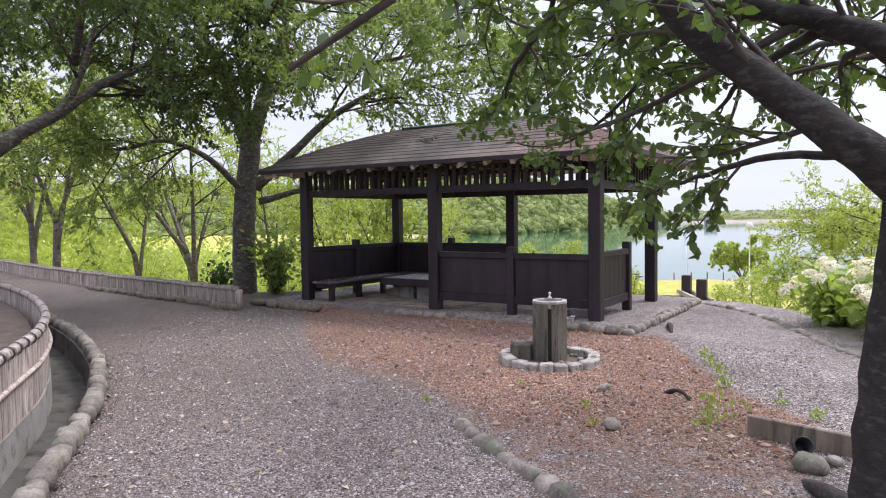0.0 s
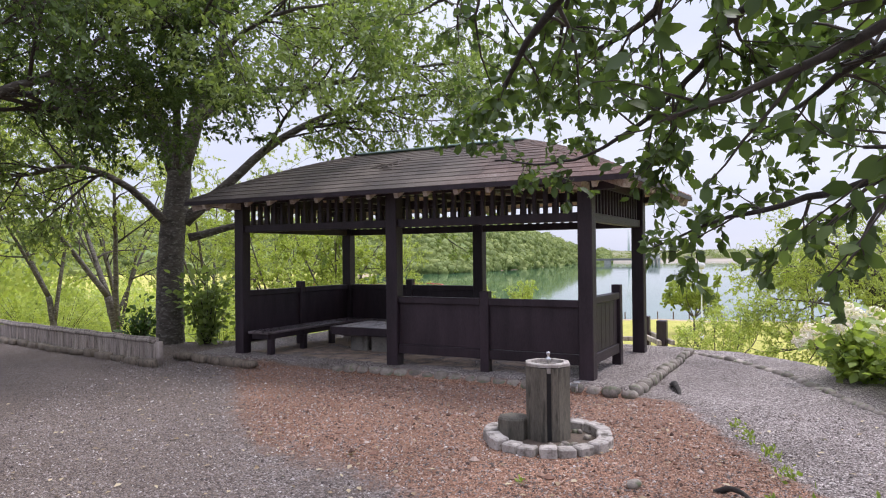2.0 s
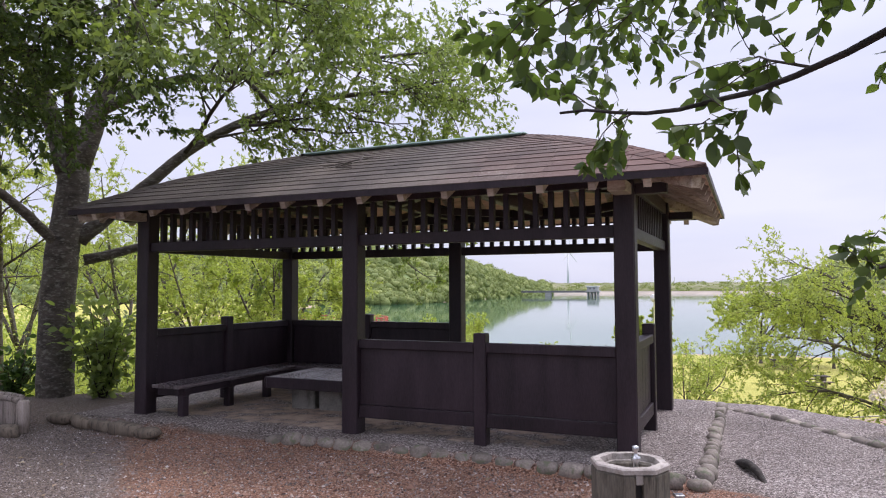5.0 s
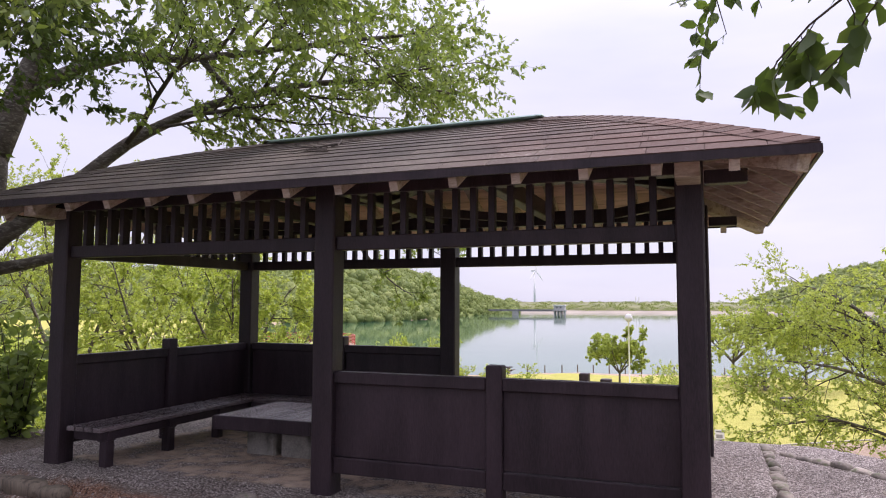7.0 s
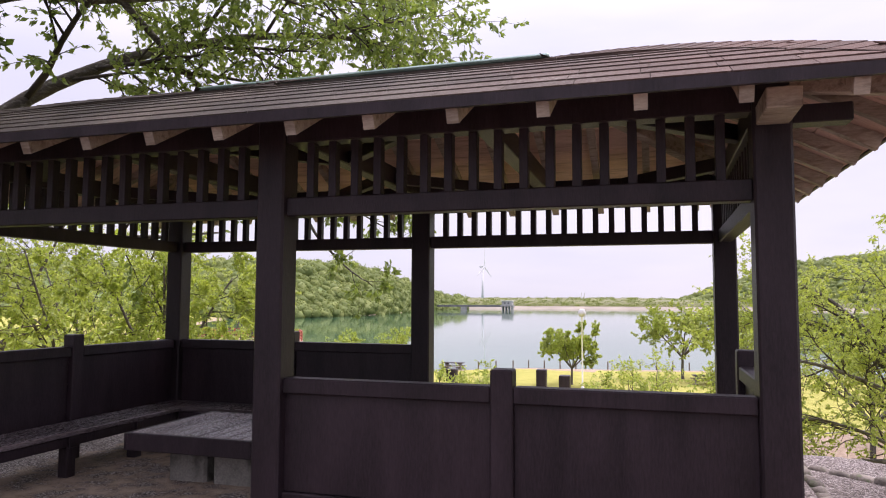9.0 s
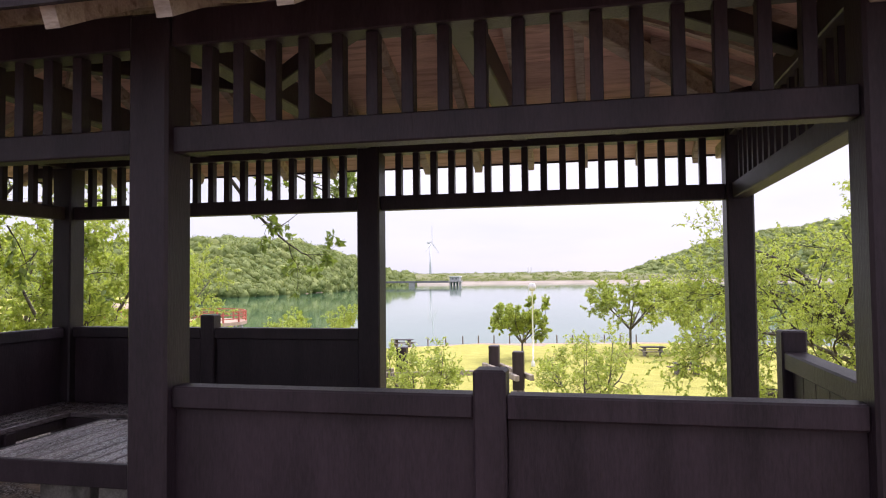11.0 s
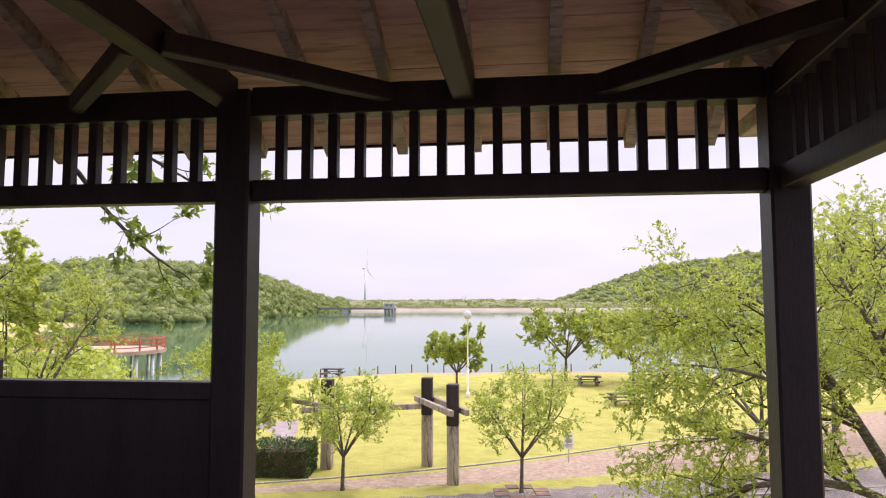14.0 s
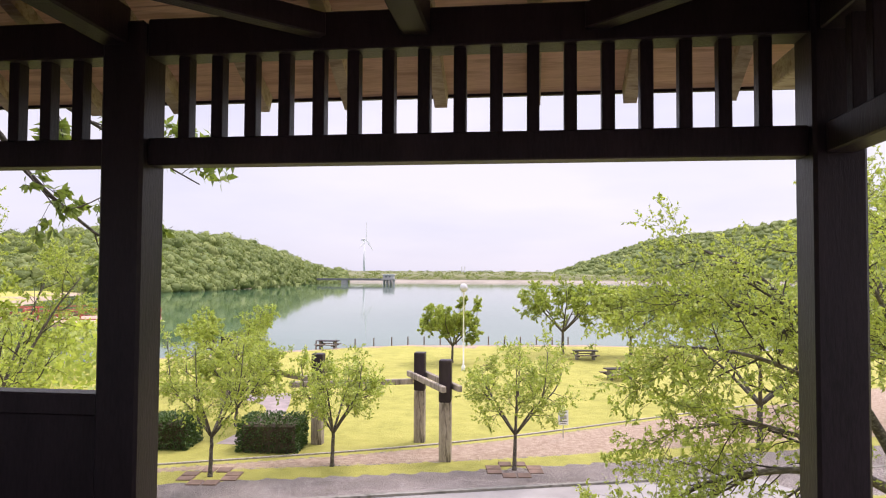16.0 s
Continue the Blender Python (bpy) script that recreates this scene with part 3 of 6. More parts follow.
    half_wall((BACK_X[0], Y_BACK), (BACK_X[1], Y_BACK), [(-7.6, Y_BACK)])
    half_wall((FRONT_X[0], Y_FRONT), (BACK_X[0], Y_BACK), [((FRONT_X[0] + BACK_X[0]) / 2, 10.765)])
    half_wall((POST_X[2], Y_FRONT), (POST_X[2], 10.77), [], True)

    # cross ties under the roof, with horizontal corner braces
    for x in (POST_X[0] + 1.4, POST_X[1], -5.02):
        add("cross_tie", beam_between((x, Y_FRONT + 0.066, 2.56), (x, Y_BACK - 0.066, 2.56), 0.11, 0.16, 0.008))
    k = 0.85
    for x, sx in ((POST_X[0], 1), (POST_X[1], 1), (POST_X[1], -1), (POST_X[2], -1)):
        for y, sy in ((Y_FRONT, 1), (Y_BACK, -1)):
            if x == POST_X[1]:
                add("brace", beam_between((x + sx * 0.07, y + sy * k, 2.53), (x + sx * k, y + sy * 0.07, 2.53), 0.07, 0.09, 0.005))
            else:
                add("brace", beam_between((x + sx * 0.05, y + sy * k, 2.53), (x + sx * k, y + sy * 0.05, 2.53), 0.08, 0.10, 0.005))
    build_roof(pav, add)
    return pav


EX0, EX1, EY0, EY1 = -9.72, -2.82, 8.85, 12.70  # eaves
RX0, RX1, RY = -7.74, -4.85, 10.775  # ridge
EAVE_Z, RIDGE_Z = 2.475, 3.275


def roof_z(s):
    """Height of the slightly bulging roof skin at s from eave (0) to ridge (1)."""
    return EAVE_Z + (RIDGE_Z - EAVE_Z) * (s + 0.075 * math.sin(math.pi * s))


def slope_frames():
    """For each slope: eave start, eave end, ridge start, ridge end in plan."""
    return {"front": ((EX0, EY0), (EX1, EY0), (RX0, RY), (RX1, RY)), "right": ((EX1, EY0), (EX1, EY1), (RX1, RY), (RX1, RY)),
            "back": ((EX1, EY1), (EX0, EY1), (RX1, RY), (RX0, RY)), "left": ((EX0, EY1), (EX0, EY0), (RX0, RY), (RX0, RY))}


def on_slope(fr, u, s, off=0.0):
    """A place on a slope: u along it from 0 to 1, s up it, off above the skin."""
    (a, b, c, d) = [Vector(p) for p in fr]
    lo, hi = a.lerp(b, u), c.lerp(d, u)
    p = lo.lerp(hi, s)
    return Vector((p.x, p.y, roof_z(s) + off))


def build_roof(pav, add):
    frames = slope_frames()
    NS = 14
    for name, fr in frames.items():
        a, b, c, d = [Vector(p) for p in fr]
        along = (b - a).normalized()
        inward = Vector((-along.y, along.x))
        run = abs((c - a).dot(inward))
        # boarding: planks run along the eave, on top of the rafters
        nb = 7
        for k in range(nb):
            s0, s1 = k / nb + 0.0015, (k + 1) / nb - 0.0015
            pts = []
            for off in (-0.05, -0.025):
                for s in (s0, s1):
                    pts += [on_slope(fr, 0, s, off), on_slope(fr, 1, s, off)]
            v = pts
            fs = [(0, 1, 3, 2), (4, 6, 7, 5), (0, 4, 5, 1), (2, 3, 7, 6), (0, 2, 6, 4), (1, 5, 7, 3)]
            ob = mesh_ob("roof_board", v, fs, M_BOARD, pav)
        # rafters
        L = (b - a).length
        step = 0.436
        n = int(L / step)
        u0 = 0.44 if abs(along.x) > 0.5 else (L - step * (n - 1)) / 2
        for k in range(n):
            u_len = L - u0 - step * k if along.x > 0.5 else u0 + step * k
            if not 0.1 < u_len < L - 0.1:
                continue
            e = a + along * u_len
            # the hip cuts the rafter short
            r0, r1 = abs((c - a).dot(along)), abs((b - d).dot(along))
            smax = min(1.0, u_len / max(r0, 1e-6), (L - u_len) / max(r1, 1e-6))
            if smax < 0.12:
                continue
            tip = 0.012
            lines = []
            for s in (tip, 0.25 * smax, 0.5 * smax, 0.75 * smax, smax - 0.02):
                q = e + inward * run * s
                lines.append((q, roof_z(s) - 0.05))
            hw, dp = 0.03, 0.08
            verts, fcs = [], []
            for j, (q, z) in enumerate(lines):
                for sx, dz in ((-hw, 0), (hw, 0), (hw, -dp), (-hw, -dp)):
                    pull = 0.035 if (j == 0 and dz < 0) else 0.0
                    w = q + along * sx + inward * pull
                    verts.append((w.x, w.y, z - 0.002 + dz))
            for j in range(len(lines) - 1):
                for t in range(4):
                    fcs.append((4 * j + t, 4 * j + (t + 1) % 4, 4 * j + 4 + (t + 1) % 4, 4 * j + 4 + t))
            fcs += [(3, 2, 1, 0), tuple(4 * (len(lines) - 1) + t for t in range(4))]
            mesh_ob("rafter", verts, fcs, M_RAFTER, pav)
        # fascia
        z = EAVE_Z
        out = -inward * 0.012
        p, q = a + out, b + out
        verts = []
        for w in (p, q):
            for dx, dz in ((0, -0.055), (0.022, -0.055), (0.022, 0.0), (0, 0.0)):
                r = w + inward * dx
                verts.append((r.x, r.y, z + dz - 0.004))
        mesh_ob("fascia", verts, [(0, 1, 2, 3), (7, 6, 5, 4), (0, 4, 5, 1), (1, 5, 6, 2), (2, 6, 7, 3), (3, 7, 4, 0)], M_DARK, pav)
    # hip rafters, pale sawn ends
    for ex, ey, rx in ((EX1, EY0, RX1), (EX1, EY1, RX1), (EX0, EY0, RX0), (EX0, EY1, RX0)):
        out = (Vector((ex, ey)) - Vector((rx, RY))).normalized() * -0.10
        mesh = beam_between((ex + out.x, ey + out.y, EAVE_Z - 0.085), (rx, RY, RIDGE_Z - 0.14), 0.10, 0.13, 0.006)
        part("hip_rafter", mesh, M_RAFTER, pav)
    # beam ends that run out over the corner posts
    for x, y, sx, sy in ((FRONT_X[2], Y_FRONT, 1, -1), (FRONT_X[0], Y_FRONT, -1, -1), (BACK_X[2], Y_BACK, 1, 1), (BACK_X[0], Y_BACK, -1, 1)):
        y0, y1 = sorted((y + sy * 0.095, y + sy * 0.42))
        part("beam_end", block(x - 0.075, x + 0.075, y0, y1, 2.36, 2.455, 0.006), M_RAFTER, pav, "pale sawn beam end")
        x0, x1 = sorted((x + sx * 0.095, x + sx * 0.36))
        part("beam_end", block(x0, x1, y - 0.06, y + 0.06, 2.37, 2.46, 0.006), M_DARK, pav)
    part("ridge_beam", block(RX0, RX1, RY - 0.05, RY + 0.05, RIDGE_Z - 0.22, RIDGE_Z - 0.06, 0.006), M_RAFTER, pav)
    # roof skin under the shingles
    verts, fcs = [], []
    for fr in frames.values():
        for i in range(8):
            b0 = len(verts)
            for s in (i / 8, (i + 1) / 8):
                verts += [on_slope(fr, 0, s, -0.018), on_slope(fr, 1, s, -0.018)]
            fcs.append((b0, b0 + 1, b0 + 3, b0 + 2))
    b0 = len(verts)
    mesh_ob("roof_underlay", verts, fcs, M_SHINGLE, pav)
    # ridge cap and hip caps
    part("ridge_cap", block(RX0 - 0.06, RX1 + 0.06, RY - 0.09, RY + 0.09, RIDGE_Z + 0.004, RIDGE_Z + 0.034, 0.012), M_COPPER, pav, "pale green oxidised metal ridge cap")


def shingle_geometry(w, length, lift):
    """One shingle: x across, y up the slope, lower edge proud."""
    t = 0.007
    v = [(-w / 2, 0, lift), (w / 2, 0, lift), (w / 2, length, 0.0), (-w / 2, length, 0.0), (-w / 2, 0, lift + t), (w / 2, 0, lift + t), (w / 2, length, 0.006), (-w / 2, length, 0.006)]
    f = [(0, 3, 2, 1), (4, 5, 6, 7), (0, 1, 5, 4), (1, 2, 6, 5), (2, 3, 7, 6), (3, 0, 4, 7)]
    return v, f


def lay_shingles(pav):
    """Courses of shingles: the two slopes that are walked past piece by piece, the far ones joined."""
    NC, W = 14, 0.335
    rng = random.Random(5)
    base = mesh_ob("shingle", *shingle_geometry(1.0, 1.0, 1.0), M_SHINGLE, pav)
    proto = None
    far_v, far_f = [], []
    for name, fr in slope_frames().items():
        a, b, c, d = [Vector(p) for p in fr]
        along = (b - a).normalized()
        inward = Vector((-along.y, along.x))
        L, run = (b - a).length, abs((c - a).dot(inward))
        r0, r1 = abs((c - a).dot(along)), abs((b - d).dot(along))
        for k in range(NC):
            s0, s1 = k / NC, min((k + 1.35) / NC, 1.0)
            lo, hi = r0 * s0, L - r1 * s0
            z0, z1 = roof_z(s0), roof_z(s1)
            slope = math.atan2(z1 - z0, run * (s1 - s0))
            length = math.hypot(z1 - z0, run * (s1 - s0))
            x = lo - W * (0.5 * (k % 2)) - (rng.random() * 0.1)
            while x < hi:
                x0, x1 = max(x, lo), min(x + W - 0.004, hi)
                x += W
                if x1 - x0 < 0.05:
                    continue
                lift = 0.008 + rng.random() * 0.003
                mid = a + along * (x0 + x1) / 2 + inward * run * s0
                m = Matrix.Translation((mid.x, mid.y, z0 - 0.008)) @ Matrix.Rotation(math.atan2(along.y, along.x), 4, "Z") @ Matrix.Rotation(slope, 4, "X")
                # the hip cuts the upper corners
                tl, th = r0 * s1, L - r1 * s1
                c = (x0 + x1) / 2
                cut0, cut1 = max(x0, min(tl, x1)) - c, min(x1, max(th, x0)) - c
                v, f = shingle_geometry(x1 - x0, length, 0.008)
                clipped = cut0 > x0 - c + 1e-4 or cut1 < x1 - c - 1e-4
                if clipped:
                    v = [((cut0 if p[0] < 0 else cut1) if p[1] > 0 else p[0], p[1], p[2]) for p in v]
                if name in ("front", "right"):
                    key = (round(x1 - x0, 2), round(length, 2))
                    if clipped or key not in SHINGLES:
                        o = mesh_ob("shingle", v, f, M_SHINGLE, pav)
                        o.matrix_local = m
                        if not clipped:
                            SHINGLES[key] = o
                    else:
                        twin(SHINGLES[key], pav, m)
                else:
                    b0 = len(far_v)
                    far_v += [m @ Vector(q) for q in v]
                    far_f += [tuple(b0 + i for i in g) for g in f]
    bpy.data.objects.remove(base)
    tagged(mesh_ob("far_shingles", far_v, far_f, M_SHINGLE, pav), kind="stuff")
    # caps folded over the hips
    for ex, ey, rx in ((EX1, EY0, RX1), (EX1, EY1, RX1), (EX0, EY0, RX0), (EX0, EY1, RX0)):
        n = 24
        sx, sy = (1 if rx > ex else -1), (1 if RY > ey else -1)
        for k in range(n):
            s0, s1 = k / n, min((k + 1.2) / n, 1.0)
            v = []
            for s, up in ((s0, 0.031), (s1, 0.026)):
                x, y, z = ex + (rx - ex) * s, ey + (RY - ey) * s, roof_z(s)
                v += [(x + sx * 0.17, y, z - 0.004 + up * 0.5), (x, y, z + up), (x, y + sy * 0.17, z - 0.004 + up * 0.5)]
            v += [(p[0], p[1], p[2] - 0.012) for p in v[:3]]
            mesh_ob("hip_shingle", v, [(0, 1, 4, 3), (1, 2, 5, 4), (6, 7, 1, 0), (7, 8, 2, 1)], M_SHINGLE, pav)


SHINGLES = {}
pavilion = build_pavilion()


# ---- foliage ----
def leaf_shape(detail):
    """Corner places (along, across, lift) and triangles of one leaf of length 1."""
    if detail:
        p = [(0, 0, 0), (0.26, -0.27, 0.05), (0.64, -0.28, 0.04), (1.0, 0, -0.10), (0.64, 0.28, 0.04), (0.26, 0.27, 0.05), (0.30, 0, 0.0), (0.65, 0, -0.02)]
        f = [(0, 6, 1), (6, 7, 2), (6, 2, 1), (7, 3, 2), (0, 5, 6), (6, 5, 4), (6, 4, 7), (7, 4, 3)]
    else:
        p = [(0, 0, 0), (0.45, -0.27, 0.06), (1.0, 0, -0.08), (0.45, 0.27, 0.06), (0.5, 0, 0)]
        f = [(0, 4, 1), (4, 2, 1), (0, 3, 4), (4, 3, 2)]
    return np.array(p, float), np.array(f, int)


def unit(a):
    return a / np.maximum(np.linalg.norm(a, axis=-1, keepdims=True), 1e-9)


def leaves_mesh(name, pos, axis, size, mat, parent, rng, detail=False, flat=0.6, label="", face=None):
    """One mesh of many single leaves, each a small folded blade at its own angle."""
    n = len(pos)
    p, f = leaf_shape(detail)
    axis = unit(axis)
    up = unit((np.array([0, 0, 1.0]) * flat if face is None else face) + rng.normal(0, 0.55 if face is None else 0.3, (n, 3)))
    side = unit(np.cross(up, axis))
    nor = np.cross(axis, side)
    s = np.asarray(size)[:, None, None]
    v = pos[:, None] + s * (p[None, :, 0:1] * axis[:, None] + p[None, :, 1:2] * side[:, None] + p[None, :, 2:3] * nor[:, None])
    fa = f[None] + (np.arange(n) * len(p))[:, None, None]
    me = bpy.data.meshes.new(name)
    v, fa = v.reshape(-1, 3), fa.reshape(-1, 3)
    me.vertices.add(len(v))
    me.vertices.foreach_set("co", v.ravel().astype(np.float32))
    me.loops.add(fa.size)
    me.loops.foreach_set("vertex_index", fa.ravel().astype(np.int32))
    me.polygons.add(len(fa))
    me.polygons.foreach_set("loop_start", (np.arange(len(fa)) * 3).astype(np.int32))
    me.update(calc_edges=True)
    me.validate()
    me.materials.append(mat)
    ob = new(name, me)
    ob.parent = parent
    return tagged(ob, label)


def wander(rng, p, d, length, r0, r1, n, bend, lift):
    """A crooked tapering line from p towards d."""
    out, q, d = [], Vector(p), Vector(d).normalized()
    for i in range(n + 1):
        t = i / n
        out.append((q.copy(), r0 + (r1 - r0) * t))
        d = (d + Vector(rng.normal(0, bend, 3)) + Vector((0, 0, lift))).normalized()
        q = q + d * (length / n)
    return out


def side_way(rng, d, angle):
    """A direction that leaves d at about the given angle."""
    d = Vector(d).normalized()
    o = d.orthogonal().normalized()
    o = Matrix.Rotation(rng.uniform(0, 2 * math.pi), 3, d) @ o
    return (d * math.cos(angle) + o * math.sin(angle)).normalized()


def branch_out(rng, line, level, spec, wood, tips):
    """Side branches of a limb down to leafy twigs. spec: a dict of counts, lengths and bends per level."""
    n = len(line)
    if level >= len(spec["count"]):
        for i in range(1, n):
            tips.append((line[i - 1][0], line[i][0]))
        return
    start = spec["from"][level]
    total = sum((line[i + 1][0] - line[i][0]).length for i in range(n - 1))
    for k in range(spec["count"][level]):
        t = start + (1 - start) * (k + rng.random()) / spec["count"][level]
        i = min(int(t * (n - 1)), n - 2)
        f = t * (n - 1) - i
        p = line[i][0].lerp(line[i + 1][0], f)
        r = (line[i][1] + (line[i + 1][1] - line[i][1]) * f) * 0.55
        d = line[i + 1][0] - line[i][0]
        w = side_way(rng, d, rng.uniform(0.5, 1.15))
        w = (w + Vector(spec["pull"])).normalized()
        ln = spec["length"][level] * rng.uniform(0.6, 1.3) * (1.1 - 0.35 * t)
        r = min(r, ln * 0.02 + 0.003)
        sub = wander(rng, p, w, ln, r, max(r * 0.3, 0.002), 5, spec["bend"], spec["lift"])
        wood.append((level, sub))
        branch_out(rng, sub, level + 1, spec, wood, tips)


def leaf_tree(name, limbs, spec, leaf, seed, label, category="tree", group="", keep=None, trunk_seg=12, bark=None):
    """A tree: limbs are (points, start radius, end radius), the first being the trunk; spec tells how they branch; leaf is (material, length, leaves per twig piece, detailed)."""
    rng = np.random.default_rng(seed)
    root = Vector(limbs[0][0][0])
    t = thing(name, tuple(root), label, category, group)
    inv = Matrix.Translation(-root)
    wood, tips = [], []
    for j, (pts, r0, r1, *reach) in enumerate(limbs):
        cur = smooth_line(pts, 5)
        n = len(cur)
        line = [(q + Vector(rng.normal(0, 0.004 + 0.012 * r0, 3)) * (0 < i < n - 1), r0 + (r1 - r0) * (i / (n - 1)) ** 0.8) for i, q in enumerate(cur)]
        if j == 0:
            q, r = line[0]
            line[0] = (q - Vector((0, 0, 0.15)), r * 1.35)
            line.insert(1, (q + Vector((0, 0, 0.10)), r * 1.12))
        v, f = tubes([line], trunk_seg if j == 0 else 9)
        ob = mesh_ob("trunk" if j == 0 else "limb", [inv @ w for w in v], f, bark or M_BARK_GREY, t, True)
        if j or len(limbs) == 1:
            own = dict(spec, length=[q * (reach[0] if reach else 1.0) for q in spec["length"]])
            if len(reach) > 1:
                own["count"] = [max(1, round(q * reach[1])) for q in spec["count"]]
            branch_out(rng, line, 0, own, wood, tips)
    thick = [s for _, s in wood]
    if keep is not None:
        thick = [s for s in thick if all(keep(q) for q, _ in s)]
    if thick:
        v, f = tubes(thick, 5)
        tagged(mesh_ob("branchwork", [inv @ w for w in v], f, M_TWIG, t, True), kind="stuff")
    mat, size, per, detail = leaf
    P, A = [], []
    for a, b in tips:
        for _ in range(per):
            p = a.lerp(b, rng.random())
            if keep is not None and not keep(p):
                continue
            d = (b - a).normalized() * 0.6 + Vector(rng.normal(0, 0.6, 3)) + Vector((0, 0, -0.25))
            P.append(p - root)
            A.append(d)
    if P:
        P, A = np.array([tuple(p) for p in P]), np.array([tuple(a) for a in A])
        leaves_mesh("crown", P, A, rng.uniform(0.65, 1.2, len(P)) * size, mat, t, rng, detail)
    return t


def clump_woods(name, centres, radii, cards, size, mat, label, seed, parent=None, low=-0.1):
    """Far trees that cannot be counted: crowns of many leafy sprays, one object."""
    rng = np.random.default_rng(seed)
    P, A, S, N = [], [], [], []
    for c, r in zip(centres, radii):
        d = unit(rng.normal(0, 1, (cards, 3)))
        d[:, 2] = np.abs(d[:, 2]) * 1.0 + low
        k = rng.uniform(0.72, 1.05, (cards, 1))
        P.append(np.array(c) + d * k * np.array(r))
        A.append(unit(np.cross(d, rng.normal(0, 1, (cards, 3))) + 0.3 * d))
        N.append(d)
        S.append(rng.uniform(0.6, 1.2, cards) * size * (sum(r) / 3))
    P, A, S = np.concatenate(P), np.concatenate(A), np.concatenate(S)
    ob = leaves_mesh(name, P, A, S, mat, parent, rng, False, 0.5, face=np.concatenate(N))
    return tagged(ob, label, "woods", kind="stuff")


def round_woods(name, centres, radii, cards, size, mat, label, seed):
    """Far wooded slope: lumpy rounded crowns closely set, roughened by leafy sprays, one object."""
    rng = np.random.default_rng(seed)
    bm = bmesh.new()
    bmesh.ops.create_icosphere(bm, subdivisions=2, radius=1.0)
    bv = np.array([tuple(q.co) for q in bm.verts])
    bf = np.array([[q.index for q in f.verts] for f in bm.faces])
    bm.free()
    n = len(centres)
    lump = 1.0 + rng.normal(0, 0.17, (n, len(bv), 1))
    v = np.array(centres)[:, None] + bv[None] * lump * np.array(radii)[:, None] * 0.74
    f = bf[None] + (np.arange(n) * len(bv))[:, None, None]
    crowns = mesh_ob(name, v.reshape(-1, 3).tolist(), f.reshape(-1, 3).tolist(), mat, None, True)
    tagged(crowns, label, "woods", kind="stuff")
    clump_woods("leafy_sprays", centres, radii, cards, size, mat, "leafy outer sprays of the far woods", seed + 5)


# ---- bench and table in the pavilion ----
def build_bench():
    b = thing("bench", (0, 0, 0), "dark slatted corner bench along two pavilion walls", "bench")
    z = 0.46
    x0, y1 = POST_X[0] + 0.115, Y_BACK - 0.115
    for k in range(4):
        xa = x0 + 0.01 + k * 0.105
        part("slat", block(xa, xa + 0.092, Y_FRONT - 0.12, y1 - 0.01 - k * 0.105, z - 0.04, z, 0.006), M_SEAT, b)
        ya = y1 - 0.01 - k * 0.105
        part("slat", block(xa + 0.10, POST_X[1] + 0.05, ya - 0.092, ya, z - 0.04, z, 0.006), M_SEAT, b)
    part("apron", block(x0 + 0.36, x0 + 0.40, Y_FRONT - 0.10, y1 - 0.45, z - 0.12, z - 0.043, 0.005), M_DARK, b)
    part("apron", block(x0 + 0.40, POST_X[1] + 0.03, y1 - 0.42, y1 - 0.38, z - 0.12, z - 0.043, 0.005), M_DARK, b)
    for y in (Y_FRONT + 0.02, 10.25, 11.0):
        part("bearer", block(x0 + 0.0, x0 + 0.42, y - 0.045, y + 0.045, z - 0.13, z - 0.043, 0.005), M_DARK, b)
        part("leg", block(x0 + 0.31, x0 + 0.40, y - 0.045, y + 0.045, FLOOR - 0.05, z - 0.13, 0.006), M_DARK, b)
    for x in (-8.0, -7.2, POST_X[1] - 0.1):
        part("bearer", block(x - 0.045, x + 0.045, y1 - 0.42, y1, z - 0.13, z - 0.043, 0.005), M_DARK, b)
        part("leg", block(x - 0.045, x + 0.045, y1 - 0.40, y1 - 0.31, FLOOR - 0.05, z - 0.13, 0.006), M_DARK, b)


def build_table():
    t = thing("table", (0, 0, 0), "low slatted timber table on concrete blocks in the pavilion", "table")
    x0, x1, y0, y1, z = -7.90, -6.84, 10.15, 11.22, 0.50
    n = 9
    w = (x1 - x0) / n
    for k in range(n):
        part("slat", block(x0 + w * k + 0.013, x0 + w * (k + 1) - 0.013, y0 + 0.03, y1 - 0.03, z - 0.045, z, 0.005), M_TABLE, t)
    for ya, yb in ((y0 - 0.01, y0 + 0.028), (y1 - 0.028, y1 + 0.01)):
        part("apron", block(x0, x1, ya, yb, z - 0.13, z - 0.002, 0.006), M_DARK, t)
    for xa, xb in ((x0 - 0.03, x0 + 0.004), (x1 - 0.004, x1 + 0.03)):
        part("apron", block(xa, xb, y0 - 0.01, y1 + 0.01, z - 0.13, z - 0.003, 0.006), M_DARK, t)
    for x in (x0 + 0.16, x1 - 0.5):
        part("pedestal", block(x, x + 0.34, 10.42, 10.86, FLOOR - 0.06, z - 0.046, 0.02), M_CONC, t, "weathered concrete block")
    for x, y in ((x0 + 0.05, y1 - 0.12), (x1 - 0.12, y1 - 0.12)):
        part("leg", block(x, x + 0.07, y, y + 0.07, FLOOR - 0.05, z - 0.046, 0.005), M_DARK, t)


build_bench()
build_table()


